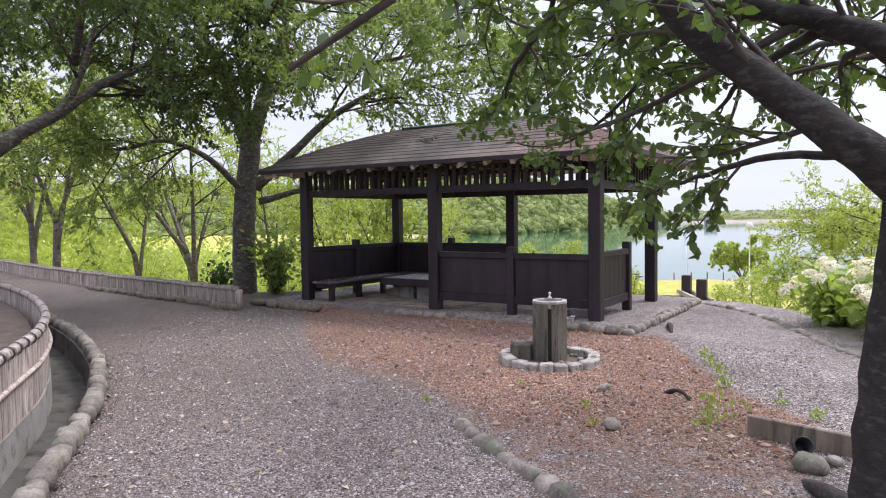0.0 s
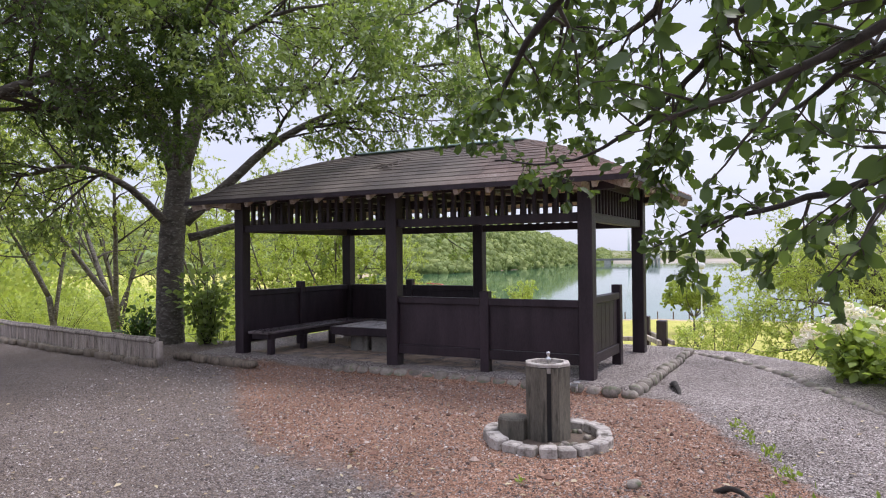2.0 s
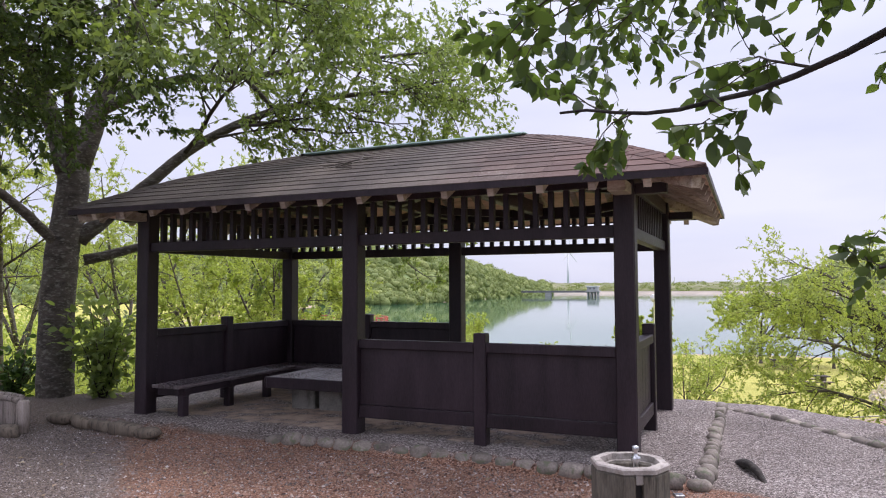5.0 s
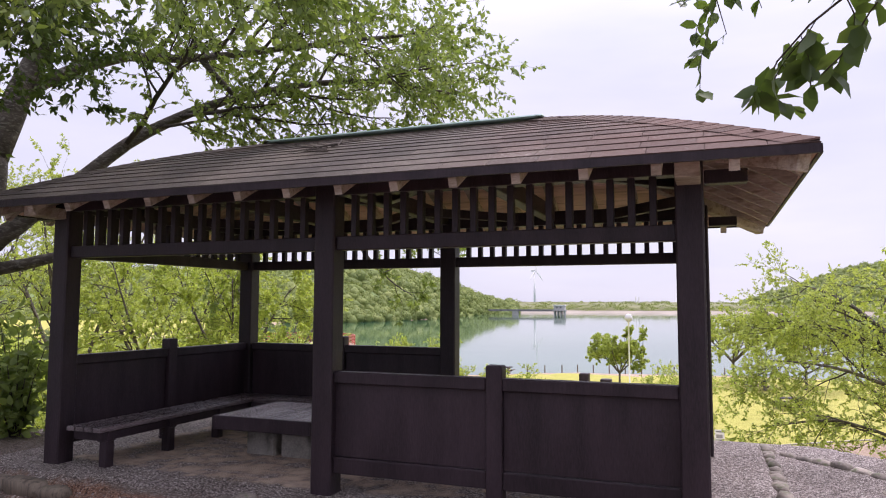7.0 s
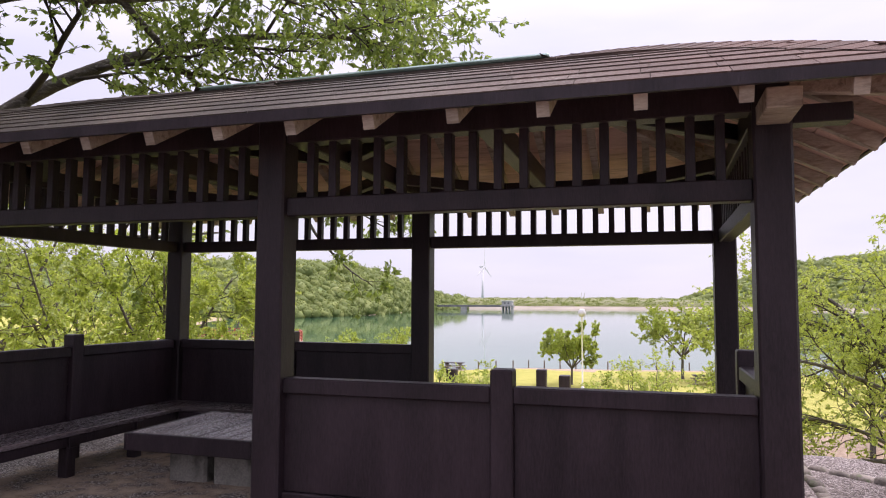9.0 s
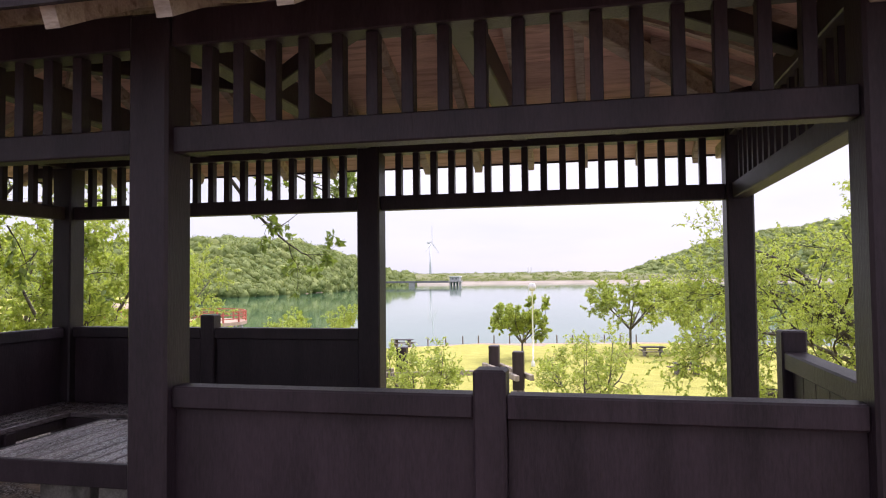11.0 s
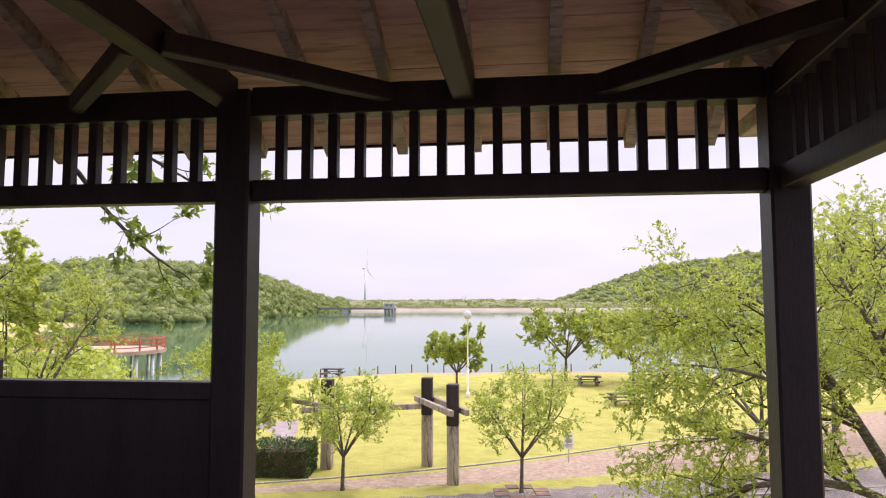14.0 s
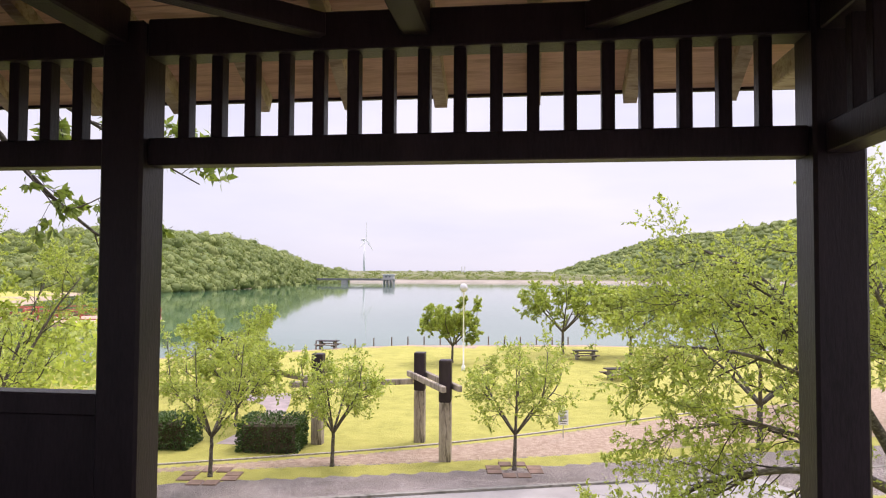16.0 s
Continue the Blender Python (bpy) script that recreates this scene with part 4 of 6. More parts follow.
# ---- drinking fountain ----
def build_fountain():
    x, y = -3.13, 6.97
    g = land_z(x, y)
    f = thing("drinking_fountain", (x, y, g), "octagonal log-look concrete drinking fountain on red gravel", "drinking fountain", turn=1.5)
    r = 0.19
    for k in range(8):
        m = Matrix.Rotation(2 * math.pi * (k + 0.5) / 8, 4, "Z")
        if k == 6:  # the front stave is split by a deep drain slot
            for s0, s1 in ((-0.40, -0.10), (0.10, 0.40)):
                part("stave", block(r * 0.55, r * 0.965, r * s0, r * s1, -0.06, 0.645, 0.008, m), M_FOUNT, f)
            part("slot_back", block(r * 0.56, r * 0.72, -r * 0.12, r * 0.12, -0.06, 0.60, 0.0, m), M_BLACK, f, "dark wet drain slot")
            part("slot_lip", block(r * 0.72, r * 0.955, -r * 0.095, r * 0.095, 0.60, 0.648, 0.004, m), M_PALECONC, f, "pale worn lip over the slot")
        else:
            part("stave", block(r * 0.55, r * 0.965, -r * 0.40, r * 0.40, -0.06, 0.645 + 0.003 * (k % 2), 0.010, m), M_FOUNT, f)
    bm = bmesh.new()
    lathe(bm, [(0.0, 0.53), (0.12, 0.53), (0.13, 0.648), (0.199, 0.650), (0.200, 0.672), (0.192, 0.679), (0.150, 0.679), (0.138, 0.60), (0.0, 0.58)], 8)
    part("basin", bm, M_PALECONC, f, "pale worn octagonal stone rim")
    m = Matrix.Rotation(2 * math.pi * 6.5 / 8, 4, "Z") @ Matrix.Translation((0.115, 0, 0))
    bm = bmesh.new()
    lathe(bm, [(0.0, 0.58), (0.013, 0.58), (0.013, 0.70), (0.024, 0.706), (0.024, 0.722), (0.010, 0.728), (0.010, 0.75), (0.017, 0.757), (0.017, 0.772), (0.0, 0.78)], 10, m)
    part("jet", bm, M_CHROME, f, "chrome bubbler", True)
    q = Matrix.Rotation(radians(22.5), 4, "Z")
    tap = part("tap", lathe(bmesh.new(), [(0, 0), (0.024, 0), (0.024, 0.012), (0.014, 0.014), (0.014, 0.075), (0.0, 0.077)], 12, q @ Matrix.Translation((0.180, 0.0, 0.47)) @ Matrix.Rotation(math.pi / 2, 4, "Y")), M_CHROME, f, "chrome side tap", True)
    part("spout", lathe(bmesh.new(), [(0, 0), (0.011, 0), (0.010, 0.055), (0, 0.055)], 8, q @ Matrix.Translation((0.245, 0, 0.475)) @ Matrix.Rotation(math.pi, 4, "X")), M_CHROME, tap, "", True)
    part("handle", block(0.222, 0.275, -0.024, 0.024, 0.492, 0.506, 0.004, q), M_CHROME, tap)
    part("step", lathe(bmesh.new(), [(0, -0.05), (0.15, -0.05), (0.145, 0.19), (0.13, 0.205), (0, 0.207)], 7, Matrix.Translation((-0.275, -0.10, 0)) @ Matrix.Rotation(0.3, 4, "Z")), M_FOUNT, f, "low log-look concrete step")
    n = 20
    rng = random.Random(3)
    blockmesh = None
    for k in range(n):
        a = 2 * math.pi * k / n
        m = Matrix.Rotation(a + rng.uniform(-0.02, 0.02), 4, "Z") @ Matrix.Translation((0.48 + rng.uniform(-0.012, 0.012), 0, rng.uniform(-0.016, 0.012))) @ Euler((rng.uniform(-0.05, 0.05), rng.uniform(-0.05, 0.05), 0)).to_matrix().to_4x4()
        if blockmesh is None:
            blockmesh = part("kerb_block", block(-0.062, 0.066, -0.070, 0.070, -0.09, 0.085, 0.012), M_PALECONC, f)
            blockmesh.matrix_local = m
        else:
            twin(blockmesh, f, m)
    part("soil", lathe(bmesh.new(), [(0, 0.035), (0.25, 0.03), (0.44, 0.015), (0.445, -0.05)], 20), M_SOIL, f)
    rng = np.random.default_rng(8)
    for k in range(9):
        a, d = rng.uniform(-1.2, 1.2), rng.uniform(0.27, 0.40)
        o = bpy.data.objects.new("pebble", STONES[k % len(STONES)])
        scene.collection.objects.link(o)
        o.parent = f
        s = rng.uniform(0.2, 0.4)
        o.matrix_local = Matrix.LocRotScale((d * math.cos(a), d * math.sin(a), 0.035), Euler((0, 0, rng.uniform(0, 6))), (s, s, s))


STONES = [stone_mesh("stone", k, 0.24, 0.17, 0.17, M_STONE) for k in range(7)]
LOGS = [stone_mesh("edging_log", 30 + k, 0.42, 0.15, 0.15, M_GREYWOOD) for k in range(3)]
build_fountain()


def stone_row(name, pts, label, group, pool, step, seed, sink=0.03, size=1.0, hgt=None):
    """A row of single edging stones along a line on the ground."""
    rng = random.Random(seed)
    row = thing(name, (0, 0, 0), label, "edging")
    acc, last = step, None
    dense = []
    for a, b in zip(pts, pts[1:]):
        a, b = Vector(a), Vector(b)
        n = max(1, int((b - a).length / 0.02))
        dense += [a.lerp(b, k / n) for k in range(n)]
    acc = step
    for a, b in zip(dense, dense[1:]):
        acc += (b - a).length
        if acc >= step:
            acc = 0
            z = (land_z(a.x, a.y) if hgt is None else hgt) + 0.085 * size - sink
            ob = bpy.data.objects.new("stone" if pool is STONES else "log", rng.choice(pool))
            scene.collection.objects.link(ob)
            ob.parent = row
            k = size * rng.uniform(0.85, 1.12)
            d = b - a
            ob.matrix_local = Matrix.LocRotScale((a.x + rng.uniform(-0.012, 0.012), a.y + rng.uniform(-0.012, 0.012), z + rng.uniform(-0.012, 0.012)), Euler((rng.uniform(-0.15, 0.15), rng.uniform(-0.12, 0.12), math.atan2(d.y, d.x) + rng.uniform(-0.12, 0.12) + rng.choice((0, math.pi)))), (k * step / 0.225 / size if pool is STONES else k, k, k * rng.uniform(0.85, 1.15)))
    return row


x0, x1, y0, y1 = PAD
stone_row("stone_edging", [(-6.95, y0 + 0.03, 0), (-5.2, y0 + 0.06, 0), (x1 + 0.02, y0, 0)], "row of rounded river stones edging the pavilion gravel", "", STONES, 0.185, 1, 0.05, 0.82, hgt=0.02)
stone_row("stone_edging", [(x1 + 0.02, y0 + 0.2, 0), (x1 + 0.02, y1, 0)], "row of rounded river stones edging the pavilion gravel", "", STONES, 0.17, 2, 0.05, 0.82, hgt=0.02)
stone_row("log_edging", [(x0, y0 - 0.05, 0), (-8.15, 8.75, 0)], "short round logs edging the pavilion gravel", "", LOGS, 0.40, 3, 0.03, hgt=0.0)
stone_row("stone_edging", EDGE_STONES, "weathered stones edging the gravel path beside the drain", "", STONES, 0.205, 4, 0.06, 0.95, hgt=0.02)
stone_row("stone_edging", [(-2.72, 4.47, 0), (-2.1, 4.0, 0), (-1.5, 3.58, 0), (-1.0, 3.3, 0)], "half-buried rough stones across the gravel", "", STONES, 0.17, 5, 0.065, 0.8)
stone_row("stone_edging", [(-2.85, 12.95, 0), (-2.1, 12.25, 0), (-1.42, 11.2, 0), (-0.9, 10.15, 0), (-0.45, 9.2, 0), (0.3, 8.1, 0)], "mossy stones edging the flower bed", "", STONES, 0.20, 6, 0.095, 0.8)
stone_row("log_edging", [(p.x + 0.05, p.y - 0.2, 0) for p in FENCE if p.x > -17], "weathered logs laid at the foot of the bamboo fence", "", LOGS, 0.42, 7, 0.04)


# ---- drain, bamboo retaining wall and bamboo fence ----
def sweep(name, line, prof, mat, parent=None, closed=False):
    """A profile of (sideways, height) pairs carried along a level line."""
    v, f = [], []
    n, k = len(line), len(prof)
    for i, p in enumerate(line):
        d = (line[min(i + 1, n - 1)] - line[max(i - 1, 0)]).normalized()
        s = Vector((d.y, -d.x, 0))
        v += [(p.x + s.x * a, p.y + s.y * a, p.z + b) for a, b in prof]
    for i in range(n - 1):
        for j in range(k):
            j2 = (j + 1) % k
            f.append((i * k + j, i * k + j2, (i + 1) * k + j2, (i + 1) * k + j))
    f += [tuple(range(k)), tuple((n - 1) * k + j for j in reversed(range(k)))]
    return mesh_ob(name, v, f, mat, parent)


drain = sweep("drain", DRAIN, [(-0.30, -0.34), (0.30, -0.34), (0.30, 0.004), (0.23, 0.006), (0.21, -0.26), (-0.21, -0.26), (-0.23, 0.006), (-0.30, 0.004)], M_DRAIN)
tagged(drain, "open concrete drain channel beside the path", "drain", kind="structure")


def build_bamboo_wall():
    w = thing("bamboo_wall", (0, 0, 0), "curved low retaining wall faced with weathered split bamboo", "retaining wall")
    base = sweep("plinth", NOSE, [(-0.06, -0.3), (0.135, -0.3), (0.128, 0.03), (0.085, 0.034), (0.085, 0.12), (-0.06, 0.12)], M_CONC, w)
    rng = random.Random(11)
    stave = None
    dense = smooth_line([tuple(p) for p in NOSE], 24)
    acc = 1.0
    pv, pf, count = [], [], 0
    for a, b in zip(dense, dense[1:]):
        acc += (b - a).length
        if acc < 0.055 or count > 230:
            continue
        acc, count = 0.0, count + 1
        d = b - a
        h = rng.uniform(0.50, 0.56)
        m = Matrix.Translation((a.x, a.y, rng.uniform(0.0, 0.045))) @ Matrix.Rotation(math.atan2(d.y, d.x), 4, "Z") @ Matrix.Rotation(rng.uniform(-0.05, 0.05), 4, "Y")
        if stave is None:
            stave = part("bamboo_slat", block(-0.027, 0.027, -0.118, -0.095, -0.02, 0.575, 0.008), M_BAMBOO, w)
            stave.matrix_local = m
        else:
            twin(stave, w, m)
    for zz, r, off in ((0.61, 0.045, 0.10), (0.36, 0.022, 0.135)):
        rail = []
        for i, p in enumerate(NOSE):
            d = (NOSE[min(i + 1, len(NOSE) - 1)] - NOSE[max(i - 1, 0)]).normalized()
            s = Vector((d.y, -d.x, 0))
            rail.append((p + s * off + Vector((0, 0, zz)), r * (1 + 0.05 * math.sin(i * 2.3))))
        v, f = tubes([rail], 8)
        mesh_ob("rail", v, f, M_BAMBOO, w, True, "whole bamboo pole")
    # ties round the top rail
    for i in range(1, len(NOSE) - 1, 2):
        p = NOSE[i]
        d = (NOSE[i + 1] - NOSE[i - 1]).normalized()
        s = Vector((d.y, -d.x, 0))
        q = p + s * 0.10 + Vector((0, 0, 0.61))
        part("binding", lathe(bmesh.new(), [(0.05, -0.02), (0.054, -0.012), (0.054, 0.012), (0.05, 0.02)], 10, Matrix.Translation(q) @ d.to_track_quat("Z", "Y").to_matrix().to_4x4()), M_BLACK, w)
    # earth held up behind the wall
    v, f = [], []
    for p in NOSE:
        v += [(p.x - 0.02, p.y - 0.03, 0.42), (p.x - 3.0, p.y - 4.2, 0.6)]
    f = [(2 * i, 2 * i + 1, 2 * i + 3, 2 * i + 2) for i in range(len(NOSE) - 1)]
    b = mesh_ob("planting_bed", v, f, M_SOIL)
    tagged(b, "dark leaf-strewn soil held behind the bamboo wall", "bed", kind="structure")


build_bamboo_wall()


def build_bamboo_fence():
    w = thing("bamboo_fence", (0, 0, 0), "knee-high weathered bamboo edging fence along the path", "fence")
    dense = smooth_line([tuple(p) for p in FENCE], 26)
    rng = random.Random(12)
    acc, stave, count = 1.0, None, 0
    tops = []
    for a, b in zip(dense, dense[1:]):
        acc += (b - a).length
        if acc < 0.062:
            continue
        acc = 0.0
        z = land_z(a.x, a.y)
        d = b - a
        m = Matrix.Translation((a.x, a.y, min(z, 0.0) - 0.02 + rng.uniform(-0.012, 0.012))) @ Matrix.Rotation(math.atan2(d.y, d.x) + rng.uniform(-0.08, 0.08), 4, "Z")
        if stave is None:
            stave = part("bamboo_slat", block(-0.028, 0.028, -0.012, 0.012, 0.0, 0.33, 0.006), M_BAMBOO, w)
            stave.matrix_local = m
        else:
            twin(stave, w, m)
        count += 1
    for zz, r in ((0.335, 0.035), (0.375, 0.022)):
        line = [(p + Vector((0, (0.0 if r > 0.03 else 0.02), zz + 0.008 * math.sin(i * 1.9))), r) for i, p in enumerate(FENCE)]
        v, f = tubes([line], 8)
        mesh_ob("rail", v, f, M_BAMBOO, w, True)
    part("end_post", lathe(bmesh.new(), [(0, -0.1), (0.06, -0.1), (0.06, 0.33), (0.05, 0.345), (0, 0.345)], 12, Matrix.Translation((-9.88, 8.48, 0))), M_BAMBOO, w, "", True)


build_bamboo_fence()


# ---- near trees ----
def clear_of_stem(p):
    """The inner crown of the big forked tree is bare."""
    return clear_of_path(p) and not (math.hypot(p.x + 11.8, p.y - 10.5) < 0.7 + 0.22 * p.z and p.z < 6.2)


def clear_of_path(p):
    """Leaves keep off the line that people walk."""
    t = min(max((p.y + 1.0) / 6.5, 0), 1)
    px = -0.75 * (p.y - 0) if p.y < 4.2 else -3.2 - 0.28 * (p.y - 4.2)
    if p.z < 2.12 and abs(p.x - px) < 1.0:
        return False
    return not (EX0 - 0.1 < p.x < EX1 + 0.1 and EY0 - 0.15 < p.y < EY1 + 0.1 and p.z < 3.45)


NEAR_SPEC = dict(count=[13, 8], length=[1.15, 0.5], bend=0.16, lift=-0.03, pull=(-0.1, 0.05, 0.0), **{"from": [0.25, 0.15]})
leaf_tree("cherry_tree", [
    ([(0.07, 3.80, 0.0), (0.09, 3.80, 0.7), (0.13, 3.80, 1.35), (0.18, 3.82, 1.9)], 0.25, 0.19),
    ([(0.16, 3.80, 1.60), (-0.08, 3.60, 1.84), (-0.37, 3.42, 2.08), (-0.77, 3.28, 2.44), (-1.05, 3.25, 2.85), (-1.6, 3.6, 3.5), (-2.4, 4.2, 4.0)], 0.118, 0.03),
    ([(0.18, 3.82, 1.85), (0.05, 3.86, 2.3), (-0.25, 3.86, 2.5), (-0.62, 3.9, 2.68), (-1.1, 4.3, 3.15), (-1.8, 5.0, 3.7)], 0.10, 0.02),
    ([(-0.77, 3.30, 2.42), (-1.08, 4.1, 2.62), (-1.44, 4.92, 2.72), (-1.62, 5.31, 2.62), (-2.03, 5.46, 2.34), (-2.65, 6.0, 2.25), (-3.3, 6.3, 2.35)], 0.032, 0.006, 0.6),
    ([(0.12, 3.9, 1.85), (-0.55, 4.3, 1.92), (-1.1, 4.8, 1.84), (-1.6, 5.6, 1.78), (-2.1, 6.3, 1.64)], 0.03, 0.005, 0.42, 0.6),
    ([(-0.3, 3.9, 2.5), (-0.8, 4.9, 2.5), (-1.2, 6.0, 2.45), (-1.6, 6.8, 2.35)], 0.035, 0.006, 0.5, 0.6),
    ([(-1.0, 3.25, 2.8), (-1.6, 4.5, 3.15), (-2.0, 6.0, 3.2), (-2.8, 6.9, 3.25), (-3.6, 7.4, 3.4)], 0.045, 0.008, 0.8),
    ([(0.1, 3.9, 2.1), (-0.1, 4.9, 2.6), (-0.5, 6.2, 2.9), (-1.0, 7.4, 3.0)], 0.06, 0.01, 0.9),
    ([(0.18, 3.85, 1.9), (0.5, 4.8, 2.7), (0.4, 6.0, 3.2), (-0.1, 7.2, 3.4)], 0.09, 0.02),
    # the next two limbs arch overhead unseen, added to shade the path
    ([(0.18, 3.80, 1.9), (0.3, 3.0, 2.9), (-0.6, 2.4, 3.8), (-2.4, 2.2, 4.6), (-4.5, 1.9, 5.2), (-6.2, 2.4, 5.5)], 0.11, 0.02, 1.6),
    ([(0.18, 3.80, 1.9), (1.0, 2.8, 3.6), (0.5, 1.0, 4.8), (-1.5, -1.0, 5.5), (-3.5, -1.5, 5.7)], 0.11, 0.02, 1.6),
    ([(-1.05, 3.27, 2.84), (-1.65, 3.9, 2.84), (-2.2, 4.5, 2.78), (-2.65, 5.1, 2.68), (-3.0, 5.7, 2.62)], 0.04, 0.008, 0.52, 0.8),
    ([(-1.3, 3.4, 3.1), (-1.9, 4.4, 3.15), (-2.3, 5.1, 3.05), (-2.6, 5.8, 2.9)], 0.035, 0.007, 0.5, 0.55),
    ([(-1.6, 3.6, 3.5), (-2.4, 4.8, 3.6), (-3.4, 6.0, 3.7), (-4.5, 7.2, 4.0)], 0.045, 0.01, 0.9, 0.75),
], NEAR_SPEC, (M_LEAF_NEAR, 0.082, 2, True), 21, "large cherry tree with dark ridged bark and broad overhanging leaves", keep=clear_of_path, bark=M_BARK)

BIG_SPEC = dict(count=[12, 10, 5], length=[1.95, 0.9, 0.45], bend=0.12, lift=0.0, pull=(0.0, 0.0, 0.0), **{"from": [0.32, 0.22, 0.1]})
leaf_tree("cherry_tree", [
    ([(-11.95, 10.42, -0.3), (-11.95, 10.42, 0.6), (-11.9, 10.42, 1.8), (-11.8, 10.5, 3.0), (-11.8, 10.52, 3.7)], 0.27, 0.21),
    ([(-11.83, 10.45, 3.3), (-12.05, 10.2, 4.4), (-12.3, 9.9, 5.3), (-12.6, 9.5, 6.3), (-12.9, 9.0, 7.4)], 0.17, 0.03),
    ([(-11.78, 10.55, 3.4), (-11.46, 10.88, 4.8), (-11.23, 11.1, 5.9), (-11.0, 11.3, 7.2)], 0.20, 0.03),
    ([(-11.55, 10.78, 4.3), (-10.86, 11.48, 4.85), (-10.0, 12.2, 5.0), (-8.6, 13.0, 5.3), (-7.2, 13.4, 5.4)], 0.10, 0.02),
    ([(-11.75, 10.6, 2.3), (-11.2, 11.0, 2.9), (-10.5, 11.8, 3.9), (-9.6, 12.8, 4.6), (-8.2, 13.6, 4.9), (-7.0, 14.4, 4.8)], 0.13, 0.02),
    ([(-11.85, 10.35, 2.2), (-11.85, 9.5, 2.85), (-12.23, 8.7, 3.2), (-12.7, 8.0, 3.0), (-13.2, 7.3, 3.2)], 0.085, 0.015),
    ([(-11.8, 10.5, 3.2), (-11.0, 9.8, 4.2), (-10.2, 9.2, 4.6), (-9.0, 8.5, 5.0), (-7.8, 7.8, 5.2)], 0.09, 0.015),
    ([(-11.4, 10.9, 4.9), (-10.2, 10.4, 5.5), (-8.8, 10.2, 5.7), (-7.4, 10.2, 5.6)], 0.08, 0.015),
    ([(-11.75, 10.7, 2.0), (-11.0, 11.7, 2.3), (-10.4, 12.8, 2.25), (-9.7, 13.8, 2.4)], 0.085, 0.012, 0.7, 0.45),
    ([(-12.0, 10.2, 4.2), (-13.2, 10.0, 4.8), (-14.6, 9.6, 5.2), (-16.0, 9.2, 5.6)], 0.09, 0.015),
    ([(-10.0, 12.2, 5.0), (-9.4, 13.4, 3.9), (-8.85, 14.2, 2.9), (-8.45, 14.4, 2.3), (-8.2, 14.7, 1.95), (-7.9, 14.9, 1.7)], 0.045, 0.006, 0.36, 0.42),
    ([(-9.4, 13.4, 3.9), (-8.4, 14.4, 3.0), (-7.8, 14.7, 2.6), (-7.3, 14.85, 2.3)], 0.025, 0.005, 0.34, 0.42),
], BIG_SPEC, (M_LEAF_MID, 0.092, 3, False), 22, "tall forked cherry tree with grey bark behind the bamboo fence", keep=clear_of_stem)

leaf_tree("cherry_tree", [
    ([(-13.6, 4.1, 0.6), (-13.2, 4.3, 1.4), (-12.3, 4.8, 2.15), (-11.7, 5.66, 2.99)], 0.20, 0.13),
    ([(-11.75, 5.6, 2.95), (-11.43, 6.2, 3.38), (-11.11, 6.75, 3.89), (-10.73, 7.34, 4.27), (-10.35, 7.87, 4.85), (-9.6, 8.5, 5.1)], 0.115, 0.02),
    ([(-11.43, 6.2, 3.34), (-11.28, 6.46, 3.95), (-11.16, 6.66, 4.71), (-11.0, 6.8, 5.7)], 0.09, 0.02),
    ([(-11.2, 6.7, 3.85), (-11.0, 7.4, 4.05), (-10.3, 8.2, 4.2), (-9.6, 8.7, 4.2)], 0.05, 0.01),
    ([(-13.2, 4.3, 1.4), (-13.4, 5.0, 3.0), (-13.6, 5.6, 4.6), (-13.4, 6.4, 6.0)], 0.12, 0.02),
    ([(-11.3, 6.4, 4.2), (-10.2, 6.0, 5.0), (-8.8, 5.6, 5.4), (-7.2, 5.4, 5.5)], 0.07, 0.015),
    ([(-12.0, 5.2, 2.6), (-11.0, 4.6, 3.8), (-9.6, 3.9, 4.7), (-8.2, 3.6, 5.1)], 0.08, 0.015),
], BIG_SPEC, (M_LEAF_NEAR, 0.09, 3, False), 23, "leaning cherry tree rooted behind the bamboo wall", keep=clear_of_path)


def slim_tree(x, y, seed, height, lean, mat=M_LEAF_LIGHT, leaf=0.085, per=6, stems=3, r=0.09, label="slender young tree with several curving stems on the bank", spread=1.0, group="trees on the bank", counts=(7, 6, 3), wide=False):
    rng = random.Random(seed)
    z = land_z(x, y)
    base = Vector((x, y, z))
    limbs = [([tuple(base), (x + lean[0] * 0.05, y + lean[1] * 0.05, z + 0.12 * height), (x + lean[0] * 0.14, y + lean[1] * 0.14, z + 0.26 * height)], r, r * 0.75)]
    for k in range(stems):
        a = 2 * math.pi * (k + rng.random() * 0.6) / stems
        s = height * (0.30 if wide else 0.27) * spread
        p0 = Vector(limbs[0][0][2]) if k or wide else Vector(limbs[0][0][1])
        dx, dy = math.cos(a) * s + lean[0] * 0.5, math.sin(a) * s + lean[1] * 0.5
        k1, k2 = (0.55, 0.95) if wide else (0.35, 0.75)
        limbs.append(([tuple(p0), (p0.x + dx * k1, p0.y + dy * k1, z + height * (0.46 if wide else 0.48)), (p0.x + dx * k2, p0.y + dy * k2, z + height * (0.60 if wide else 0.72)), (p0.x + dx * 1.1, p0.y + dy * 1.1, z + height * (rng.uniform(0.62, 0.92) if wide else rng.uniform(0.86, 1.0)))], r * 0.62, 0.012))
    spec = dict(count=list(counts), length=[height * (0.17 if wide else 0.25) * spread, height * 0.12, height * 0.065], bend=0.16, lift=0.0, pull=(0, 0, -0.05), **{"from": [0.22, 0.15, 0.1]})
    return leaf_tree("tree", limbs, spec, (mat, leaf, per, False), seed, label, "tree", group, trunk_seg=9)


